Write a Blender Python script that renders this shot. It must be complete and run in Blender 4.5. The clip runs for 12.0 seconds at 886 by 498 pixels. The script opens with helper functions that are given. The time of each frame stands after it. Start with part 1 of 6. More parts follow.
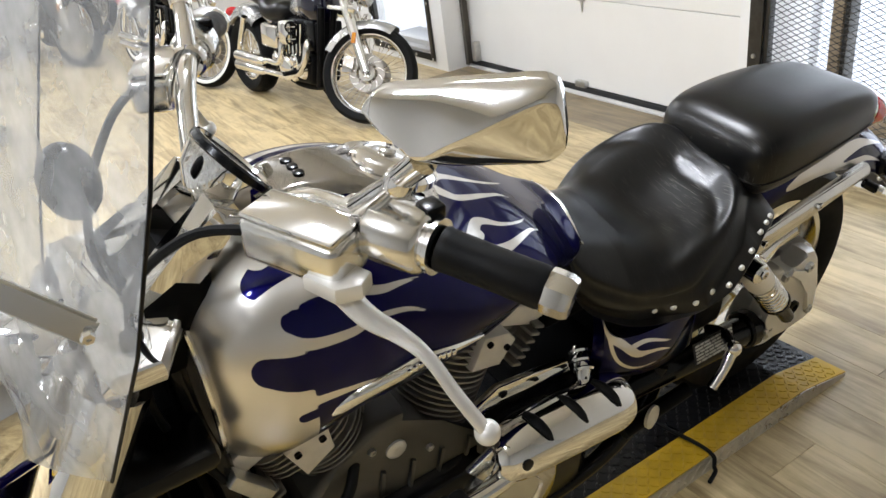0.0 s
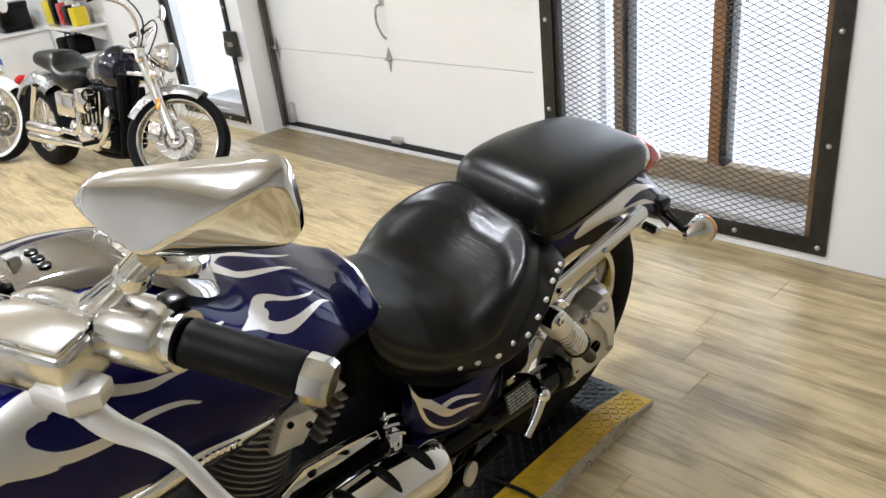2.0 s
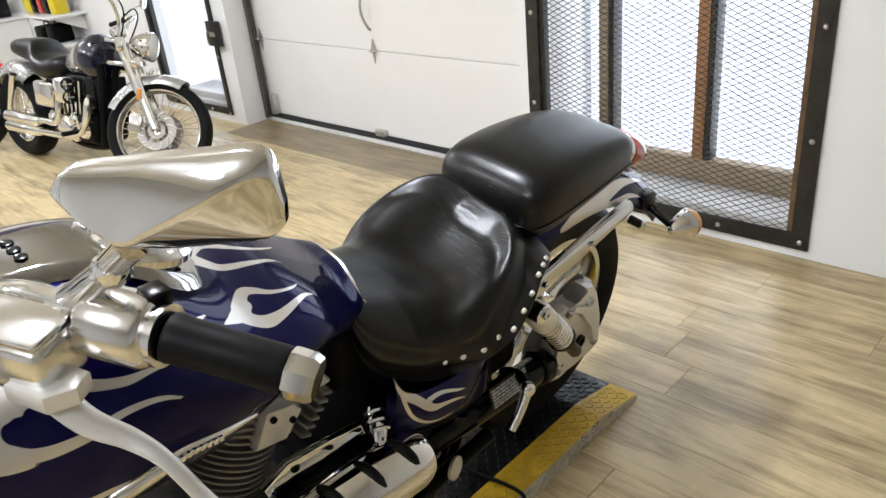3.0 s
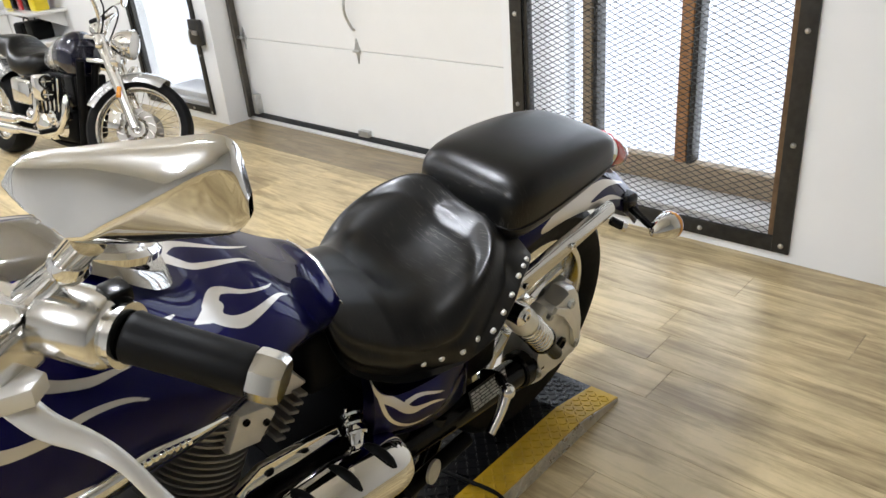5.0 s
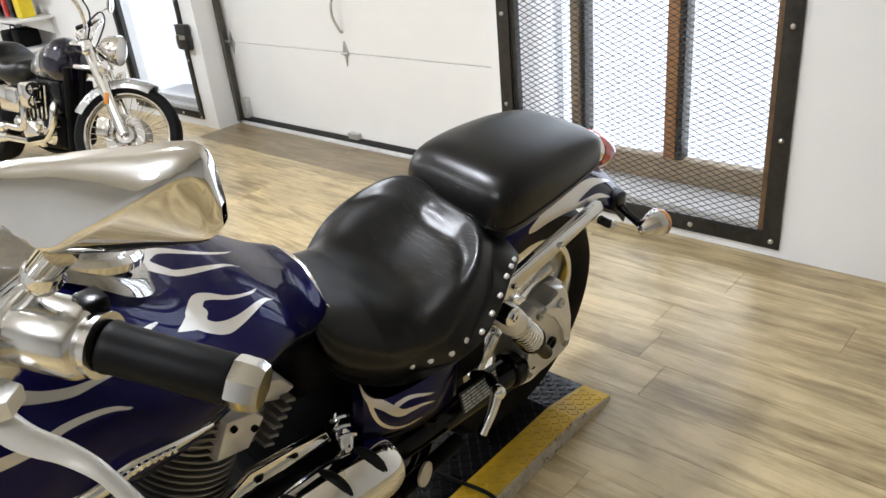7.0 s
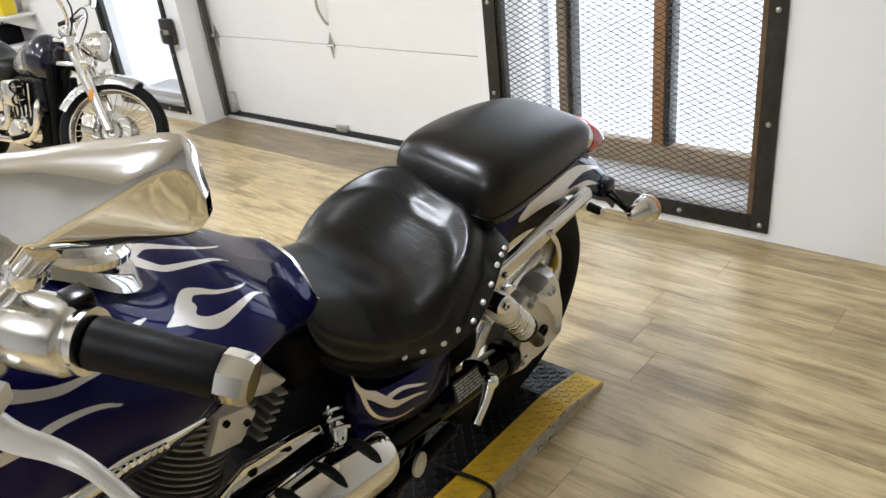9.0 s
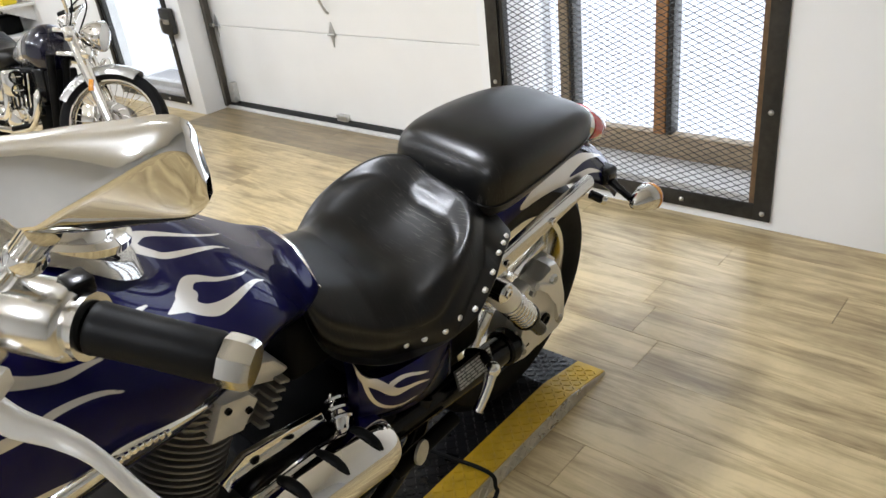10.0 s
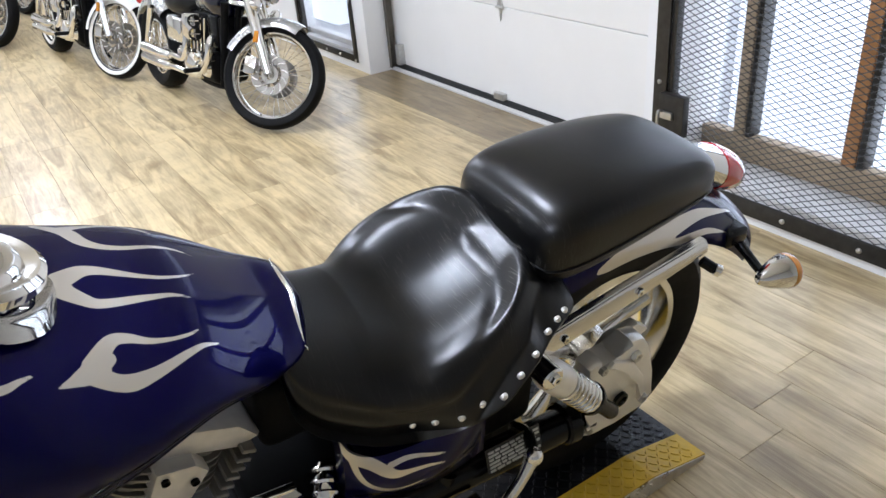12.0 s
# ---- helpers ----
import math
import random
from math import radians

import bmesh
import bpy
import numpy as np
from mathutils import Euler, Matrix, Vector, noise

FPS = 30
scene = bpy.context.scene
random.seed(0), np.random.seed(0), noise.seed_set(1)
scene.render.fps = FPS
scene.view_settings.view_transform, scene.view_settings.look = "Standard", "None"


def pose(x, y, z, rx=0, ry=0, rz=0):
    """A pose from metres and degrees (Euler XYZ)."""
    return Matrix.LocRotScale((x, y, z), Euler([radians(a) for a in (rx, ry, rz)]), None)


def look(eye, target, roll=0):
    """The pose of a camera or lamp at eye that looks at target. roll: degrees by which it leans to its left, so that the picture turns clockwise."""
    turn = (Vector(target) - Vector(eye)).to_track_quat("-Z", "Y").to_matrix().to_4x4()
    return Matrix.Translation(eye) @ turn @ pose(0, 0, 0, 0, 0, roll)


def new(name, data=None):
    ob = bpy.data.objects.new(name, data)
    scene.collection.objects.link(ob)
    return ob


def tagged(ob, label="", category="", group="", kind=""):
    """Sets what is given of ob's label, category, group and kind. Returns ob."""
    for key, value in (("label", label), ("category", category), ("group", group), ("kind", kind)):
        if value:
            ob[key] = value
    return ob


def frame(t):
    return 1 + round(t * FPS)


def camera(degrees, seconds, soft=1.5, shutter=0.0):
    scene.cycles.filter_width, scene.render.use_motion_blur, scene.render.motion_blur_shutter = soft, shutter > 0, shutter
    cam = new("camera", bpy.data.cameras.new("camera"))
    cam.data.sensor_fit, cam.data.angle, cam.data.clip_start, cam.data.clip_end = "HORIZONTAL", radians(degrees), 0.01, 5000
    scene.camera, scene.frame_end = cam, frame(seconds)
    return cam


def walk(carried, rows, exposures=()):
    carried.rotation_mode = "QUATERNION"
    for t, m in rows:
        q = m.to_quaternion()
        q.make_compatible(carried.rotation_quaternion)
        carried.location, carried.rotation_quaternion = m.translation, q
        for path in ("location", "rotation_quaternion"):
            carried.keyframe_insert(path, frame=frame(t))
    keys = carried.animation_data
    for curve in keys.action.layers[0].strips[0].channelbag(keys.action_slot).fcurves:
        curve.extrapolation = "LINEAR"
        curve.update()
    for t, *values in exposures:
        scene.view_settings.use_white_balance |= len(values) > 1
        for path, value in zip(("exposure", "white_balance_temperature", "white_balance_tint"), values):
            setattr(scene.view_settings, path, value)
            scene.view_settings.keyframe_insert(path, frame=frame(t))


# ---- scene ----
cam = camera(60.6, 12.0)
PATH = [
    (0, (0.04, 0.083, 1.480), (0.902, 1.634, 0.543), -8.26),
    (0.5, (0.101, 0.069, 1.489), (1.173, 1.495, 0.585), -8.3),
    (1, (0.122, 0.058, 1.486), (1.296, 1.422, 0.613), -7.2),
    (1.5, (0.128, 0.062, 1.477), (1.352, 1.386, 0.612), -6.1),
    (2, (0.126, 0.061, 1.479), (1.357, 1.384, 0.622), -6.8),
    (2.5, (0.127, 0.069, 1.474), (1.362, 1.376, 0.599), -6.3),
    (3, (0.131, 0.072, 1.474), (1.385, 1.359, 0.597), -6.0),
    (5, (0.149, 0.076, 1.461), (1.433, 1.335, 0.586), -5.1),
    (5.5, (0.15, 0.075, 1.461), (1.45, 1.315, 0.583), -4.9),
    (6, (0.151, 0.069, 1.462), (1.45, 1.312, 0.585), -5.2),
    (6.5, (0.157, 0.07, 1.46), (1.448, 1.316, 0.578), -5.5),
    (7, (0.161, 0.069, 1.46), (1.456, 1.317, 0.585), -5.9),
    (9, (0.164, 0.069, 1.456), (1.465, 1.294, 0.558), -6.8),
    (9.5, (0.162, 0.068, 1.455), (1.451, 1.293, 0.539), -6.9),
    (10, (0.164, 0.071, 1.449), (1.453, 1.293, 0.53), -7.0),
    (10.5, (0.162, 0.075, 1.451), (1.435, 1.308, 0.524), -6.3),
    (11, (0.174, 0.096, 1.439), (1.451, 1.311, 0.494), -6.5),
    (11.5, (0.31, 0.094, 1.428), (1.374, 1.496, 0.479), -6.4),
    (12, (0.541, 0.134, 1.454), (1.454, 1.631, 0.491), -5.1),
]
# the camera's white balance cools as it swings over the tank
BALANCE = [(0, 0.0, 6500, 10), (11.4, 0.0, 6500, 10), (12, 0.0, 5950, 12.5)]
walk(cam, [(t, look(eye, target, roll)) for t, eye, target, roll in PATH], BALANCE)

# ---- light ----
world = bpy.data.worlds.new("sky")
world.use_nodes = True
scene.world = world
sky = world.node_tree.nodes.new("ShaderNodeTexSky")
sky.sky_type, sky.sun_disc, sky.sun_elevation, sky.sun_rotation = "NISHITA", False, radians(40), radians(200)
world.node_tree.links.new(sky.outputs[0], world.node_tree.nodes["Background"].inputs[0])
world.node_tree.nodes["Background"].inputs[1].default_value = 0.12

CEIL = 3.3
LAMP_WATTS = 40.0
DAY_WATTS = 13.0


# ---- materials ----
def shader(name, color, rough=0.5, metal=0.0, grain=0.0, scale=40.0, bump=0.0, bump_scale=200.0, coat=0.0, spread=0.12, spec=0.5):
    """A principled surface with colour and roughness that vary at two scales and a fine relief."""
    m = bpy.data.materials.new(name)
    m.use_nodes = True
    nt = m.node_tree
    n, l = nt.nodes, nt.links
    b = n["Principled BSDF"]
    b.inputs["Base Color"].default_value = (*color, 1)
    b.inputs["Roughness"].default_value = rough
    b.inputs["Metallic"].default_value = metal
    b.inputs["Coat Weight"].default_value = coat
    b.inputs["Coat Roughness"].default_value = 0.04
    b.inputs["Specular IOR Level"].default_value = spec
    co = n.new("ShaderNodeTexCoord")
    if grain:
        big, small = n.new("ShaderNodeTexNoise"), n.new("ShaderNodeTexNoise")
        big.inputs["Scale"].default_value, small.inputs["Scale"].default_value = scale * 0.12, scale
        small.inputs["Detail"].default_value = 6
        add = n.new("ShaderNodeMath")
        add.operation = "ADD"
        for t, k in ((big, 0), (small, 1)):
            l.new(co.outputs["Object"], t.inputs["Vector"])
            l.new(t.outputs[0], add.inputs[k])
        ramp = n.new("ShaderNodeMapRange")
        ramp.inputs["From Min"].default_value, ramp.inputs["From Max"].default_value = 0.6, 1.4
        ramp.inputs["To Min"].default_value, ramp.inputs["To Max"].default_value = 1 - grain, 1 + grain
        l.new(add.outputs[0], ramp.inputs["Value"])
        mul = n.new("ShaderNodeVectorMath")
        mul.operation = "SCALE"
        mul.inputs[0].default_value = color
        l.new(ramp.outputs[0], mul.inputs["Scale"])
        l.new(mul.outputs[0], b.inputs["Base Color"])
        rr = n.new("ShaderNodeMapRange")
        rr.inputs["From Min"].default_value, rr.inputs["From Max"].default_value = 0.6, 1.4
        rr.inputs["To Min"].default_value = max(0.02, rough * (1 - spread * 2))
        rr.inputs["To Max"].default_value = min(1.0, rough * (1 + spread * 2))
        l.new(add.outputs[0], rr.inputs["Value"])
        l.new(rr.outputs[0], b.inputs["Roughness"])
    if bump:
        t = n.new("ShaderNodeTexNoise")
        t.inputs["Scale"].default_value, t.inputs["Detail"].default_value = bump_scale, 4
        l.new(co.outputs["Object"], t.inputs["Vector"])
        bp = n.new("ShaderNodeBump")
        bp.inputs["Strength"].default_value, bp.inputs["Distance"].default_value = bump, 0.002
        l.new(t.outputs[0], bp.inputs["Height"])
        l.new(bp.outputs[0], b.inputs["Normal"])
    return m


def glow(name, color, strength):
    m = bpy.data.materials.new(name)
    m.use_nodes = True
    b = m.node_tree.nodes["Principled BSDF"]
    b.inputs["Base Color"].default_value = (*color, 1)
    b.inputs["Emission Color"].default_value = (*color, 1)
    b.inputs["Emission Strength"].default_value = strength
    return m


def clear(name, color=(1, 1, 1), rough=0.0, alpha=0.1, ior=5.0):
    """Thin clear sheet: mostly see-through, with the gloss of glass."""
    m = bpy.data.materials.new(name)
    m.use_nodes = True
    nt = m.node_tree
    n, l = nt.nodes, nt.links
    n.remove(n["Principled BSDF"])
    a, g, mix, fr = n.new("ShaderNodeBsdfTransparent"), n.new("ShaderNodeBsdfGlossy"), n.new("ShaderNodeMixShader"), n.new("ShaderNodeLayerWeight")
    a.inputs["Color"].default_value = (*color, 1)
    g.inputs["Roughness"].default_value = rough
    fr.inputs["Blend"].default_value = 0.5
    power = n.new("ShaderNodeMath")
    power.operation = "POWER"
    power.inputs[1].default_value = ior
    l.new(fr.outputs["Facing"], power.inputs[0])
    mx = n.new("ShaderNodeMath")
    mx.operation = "ADD"
    mx.use_clamp = True
    mx.inputs[1].default_value = alpha
    l.new(power.outputs[0], mx.inputs[0])
    l.new(mx.outputs[0], mix.inputs[0])
    l.new(a.outputs[0], mix.inputs[1])
    l.new(g.outputs[0], mix.inputs[2])
    l.new(mix.outputs[0], n["Material Output"].inputs["Surface"])
    return m


def hazy(name, haze):
    """Scuffed clear plastic: see-through, with gloss and a milky film that varies."""
    m = clear(name, (0.86, 0.88, 0.90), 0.06, 0.07)
    nt = m.node_tree
    n, l = nt.nodes, nt.links
    d, mix, t, r = n.new("ShaderNodeBsdfDiffuse"), n.new("ShaderNodeMixShader"), n.new("ShaderNodeTexNoise"), n.new("ShaderNodeMapRange")
    tr, both = n.new("ShaderNodeBsdfTranslucent"), n.new("ShaderNodeMixShader")
    d.inputs["Color"].default_value = tr.inputs["Color"].default_value = (0.75, 0.76, 0.77, 1)
    t.inputs["Scale"].default_value, t.inputs["Detail"].default_value = 9, 5
    r.inputs["From Min"].default_value, r.inputs["From Max"].default_value = 0.3, 0.7
    r.inputs["To Min"].default_value, r.inputs["To Max"].default_value = haze * 0.55, haze * 1.5
    l.new(t.outputs[0], r.inputs["Value"])
    l.new(r.outputs[0], mix.inputs[0])
    old = n["Material Output"].inputs["Surface"].links[0].from_socket
    l.new(old, mix.inputs[1])
    l.new(d.outputs[0], both.inputs[1])
    l.new(tr.outputs[0], both.inputs[2])
    l.new(both.outputs[0], mix.inputs[2])
    l.new(mix.outputs[0], n["Material Output"].inputs["Surface"])
    return m


def wood_floor(name, light, dark):
    """Printed vinyl planks: long grain along y, knots, and a tone of its own for each plank."""
    m = bpy.data.materials.new(name)
    m.use_nodes = True
    nt = m.node_tree
    n, l = nt.nodes, nt.links
    b = n["Principled BSDF"]
    geo, info = n.new("ShaderNodeNewGeometry"), n.new("ShaderNodeObjectInfo")
    rnd = n.new("ShaderNodeMath")
    rnd.operation = "ADD"
    l.new(geo.outputs["Random Per Island"], rnd.inputs[0])
    l.new(info.outputs["Random"], rnd.inputs[1])
    shift = n.new("ShaderNodeVectorMath")
    shift.operation = "MULTIPLY_ADD"
    comb = n.new("ShaderNodeCombineXYZ")
    for k in range(3):
        l.new(rnd.outputs[0], comb.inputs[k])
    l.new(comb.outputs[0], shift.inputs[0])
    shift.inputs[1].default_value = (37.0, 91.0, 13.0)
    l.new(geo.outputs["Position"], shift.inputs[2])

    def noise_at(sx, sy, detail, rough, dist):
        mp, t = n.new("ShaderNodeMapping"), n.new("ShaderNodeTexNoise")
        mp.inputs["Scale"].default_value = (sx, sy, 1)
        t.inputs["Scale"].default_value, t.inputs["Detail"].default_value = 1.0, detail
        t.inputs["Roughness"].default_value, t.inputs["Distortion"].default_value = rough, dist
        l.new(shift.outputs[0], mp.inputs["Vector"])
        l.new(mp.outputs[0], t.inputs["Vector"])
        return t

    broad, streak, fine = noise_at(12, 1.5, 4, 0.60, 1.4), noise_at(34, 3.0, 5, 0.62, 1.4), noise_at(220, 8, 3, 0.6, 0.0)
    sums = n.new("ShaderNodeMath")
    sums.operation = "MULTIPLY_ADD"
    sums.inputs[1].default_value = 0.5
    l.new(streak.outputs[0], sums.inputs[0])
    l.new(broad.outputs[0], sums.inputs[2])
    sum2 = n.new("ShaderNodeMath")
    sum2.operation = "MULTIPLY_ADD"
    sum2.inputs[1].default_value = 0.16
    l.new(fine.outputs[0], sum2.inputs[0])
    l.new(sums.outputs[0], sum2.inputs[2])
    sum3 = n.new("ShaderNodeMath")
    sum3.operation = "MULTIPLY_ADD"
    sum3.inputs[1].default_value = 0.13
    fract = n.new("ShaderNodeMath")
    fract.operation = "FRACT"
    l.new(rnd.outputs[0], fract.inputs[0])
    l.new(fract.outputs[0], sum3.inputs[0])
    l.new(sum2.outputs[0], sum3.inputs[2])
    ramp = n.new("ShaderNodeValToRGB")
    ramp.color_ramp.elements[0].color, ramp.color_ramp.elements[1].color = (*dark, 1), (*light, 1)
    mapr = n.new("ShaderNodeMapRange")
    mapr.inputs["From Min"].default_value, mapr.inputs["From Max"].default_value = 0.58, 1.17
    l.new(sum3.outputs[0], mapr.inputs["Value"])
    ramp.color_ramp.elements[0].position, ramp.color_ramp.elements[1].position = 0.14, 0.74
    l.new(mapr.outputs[0], ramp.inputs[0])
    # scuffed, trodden patches across the boards
    scuff = n.new("ShaderNodeTexNoise")
    scuff.inputs["Scale"].default_value, scuff.inputs["Detail"].default_value, scuff.inputs["Roughness"].default_value = 3.2, 8, 0.68
    l.new(geo.outputs["Position"], scuff.inputs["Vector"])
    tone = n.new("ShaderNodeMapRange")
    tone.inputs["From Min"].default_value, tone.inputs["From Max"].default_value = 0.34, 0.58
    tone.inputs["To Min"].default_value, tone.inputs["To Max"].default_value = 0.80, 1.04
    l.new(scuff.outputs[0], tone.inputs["Value"])
    worn = n.new("ShaderNodeVectorMath")
    worn.operation = "SCALE"
    l.new(ramp.outputs[0], worn.inputs[0])
    l.new(tone.outputs[0], worn.inputs["Scale"])
    l.new(worn.outputs[0], b.inputs["Base Color"])
    rr = n.new("ShaderNodeMapRange")
    rr.inputs["To Min"].default_value, rr.inputs["To Max"].default_value = 0.32, 0.46
    l.new(streak.outputs[0], rr.inputs["Value"])
    l.new(rr.outputs[0], b.inputs["Roughness"])
    bp = n.new("ShaderNodeBump")
    b.inputs["Coat Weight"].default_value, b.inputs["Coat Roughness"].default_value = 0.28, 0.22
    bp.inputs["Strength"].default_value, bp.inputs["Distance"].default_value = 0.08, 0.001
    l.new(streak.outputs[0], bp.inputs["Height"])
    l.new(bp.outputs[0], b.inputs["Normal"])
    return m


def flame_paint(name, base, flame):
    """Candy blue lacquer over metal flake; the attribute 'lick_edge' holds the distance to the edge of the silver flames."""
    m = bpy.data.materials.new(name)
    m.use_nodes = True
    nt = m.node_tree
    n, l = nt.nodes, nt.links
    b = n["Principled BSDF"]
    at = n.new("ShaderNodeAttribute")
    at.attribute_name = "lick_edge"
    edge = n.new("ShaderNodeMapRange")
    edge.inputs["From Min"].default_value, edge.inputs["From Max"].default_value = -0.0005, 0.0005
    l.new(at.outputs["Fac"], edge.inputs["Value"])
    flake = n.new("ShaderNodeTexNoise")
    flake.inputs["Scale"].default_value, flake.inputs["Detail"].default_value = 900, 2
    co = n.new("ShaderNodeTexCoord")
    l.new(co.outputs["Object"], flake.inputs["Vector"])
    soft = n.new("ShaderNodeTexNoise")
    soft.inputs["Scale"].default_value = 5
    l.new(co.outputs["Object"], soft.inputs["Vector"])
    sil = n.new("ShaderNodeMixRGB")
    sil.inputs[1].default_value, sil.inputs[2].default_value = (*flame, 1), (flame[0] * 0.72, flame[1] * 0.7, flame[2] * 0.68, 1)
    l.new(soft.outputs[0], sil.inputs[0])
    blue = n.new("ShaderNodeMixRGB")
    blue.inputs[1].default_value, blue.inputs[2].default_value = (*base, 1), tuple(c * 1.8 for c in base) + (1,)
    l.new(flake.outputs[0], blue.inputs[0])
    mix = n.new("ShaderNodeMixRGB")
    l.new(edge.outputs[0], mix.inputs[0])
    l.new(blue.outputs[0], mix.inputs[1])
    l.new(sil.outputs[0], mix.inputs[2])
    l.new(mix.outputs[0], b.inputs["Base Color"])
    mr = n.new("ShaderNodeMapRange")
    mr.inputs["To Min"].default_value, mr.inputs["To Max"].default_value = 0.7, 0.9
    l.new(edge.outputs[0], mr.inputs["Value"])
    l.new(mr.outputs[0], b.inputs["Metallic"])
    b.inputs["Specular IOR Level"].default_value = 0.1
    tint = n.new("ShaderNodeMixRGB")
    tint.inputs[1].default_value, tint.inputs[2].default_value = (0.10, 0.08, 0.30, 1), (1, 1, 1, 1)
    l.new(edge.outputs[0], tint.inputs[0])
    l.new(tint.outputs[0], b.inputs["Specular Tint"])
    b.inputs["Roughness"].default_value = 0.28
    b.inputs["Coat Weight"].default_value = 0.6
    b.inputs["Coat IOR"].default_value = 1.4
    b.inputs["Coat Roughness"].default_value = 0.02
    return m



def worn_vinyl(name):
    """Black seat vinyl, rubbed grey in places and crossed by fine scratches."""
    m = shader(name, (0.002, 0.002, 0.002), 0.31, 0.0, 0.2, 60, 0.08, 520, spec=0.38, spread=0.01)
    nt = m.node_tree
    n, l = nt.nodes, nt.links
    b = n["Principled BSDF"]
    co = n.new("ShaderNodeTexCoord")
    rub = n.new("ShaderNodeTexNoise")
    rub.inputs["Scale"].default_value, rub.inputs["Detail"].default_value = 9, 3
    l.new(co.outputs["Object"], rub.inputs["Vector"])
    where = n.new("ShaderNodeMapRange")
    where.inputs["From Min"].default_value, where.inputs["From Max"].default_value = 0.40, 0.62
    l.new(rub.outputs[0], where.inputs["Value"])
    total = None
    for turn, sx, sy in ((25, 420, 22), (-40, 380, 20), (80, 460, 28)):
        mp, t, thin = n.new("ShaderNodeMapping"), n.new("ShaderNodeTexNoise"), n.new("ShaderNodeMapRange")
        mp.inputs["Rotation"].default_value = (0, 0, radians(turn))
        mp.inputs["Scale"].default_value = (sx, sy, 30)
        t.inputs["Scale"].default_value, t.inputs["Detail"].default_value = 1.0, 2
        thin.inputs["From Min"].default_value, thin.inputs["From Max"].default_value = 0.64, 0.70
        l.new(co.outputs["Object"], mp.inputs["Vector"])
        l.new(mp.outputs[0], t.inputs["Vector"])
        l.new(t.outputs[0], thin.inputs["Value"])
        if total is None:
            total = thin.outputs[0]
        else:
            mx = n.new("ShaderNodeMath")
            mx.operation = "MAXIMUM"
            l.new(total, mx.inputs[0])
            l.new(thin.outputs[0], mx.inputs[1])
            total = mx.outputs[0]
    both = n.new("ShaderNodeMath")
    both.operation = "MULTIPLY"
    l.new(total, both.inputs[0])
    l.new(where.outputs[0], both.inputs[1])
    far = n.new("ShaderNodeVectorMath")
    far.operation = "DISTANCE"
    far.inputs[1].default_value = (1.155, -0.03, 0.80)
    l.new(co.outputs["Object"], far.inputs[0])
    patch = n.new("ShaderNodeMapRange")
    patch.inputs["From Min"].default_value, patch.inputs["From Max"].default_value = 0.07, 0.17
    patch.inputs["To Min"].default_value, patch.inputs["To Max"].default_value = 1.0, 0.12
    l.new(far.outputs["Value"], patch.inputs["Value"])
    worn = n.new("ShaderNodeMath")
    worn.operation = "MULTIPLY"
    l.new(both.outputs[0], worn.inputs[0])
    l.new(patch.outputs[0], worn.inputs[1])
    both = worn
    mix = n.new("ShaderNodeMixRGB")
    old = b.inputs["Base Color"].links[0].from_socket
    l.new(both.outputs[0], mix.inputs[0])
    l.new(old, mix.inputs[1])
    mix.inputs[2].default_value = (0.085, 0.08, 0.075, 1)
    l.new(mix.outputs[0], b.inputs["Base Color"])
    return m


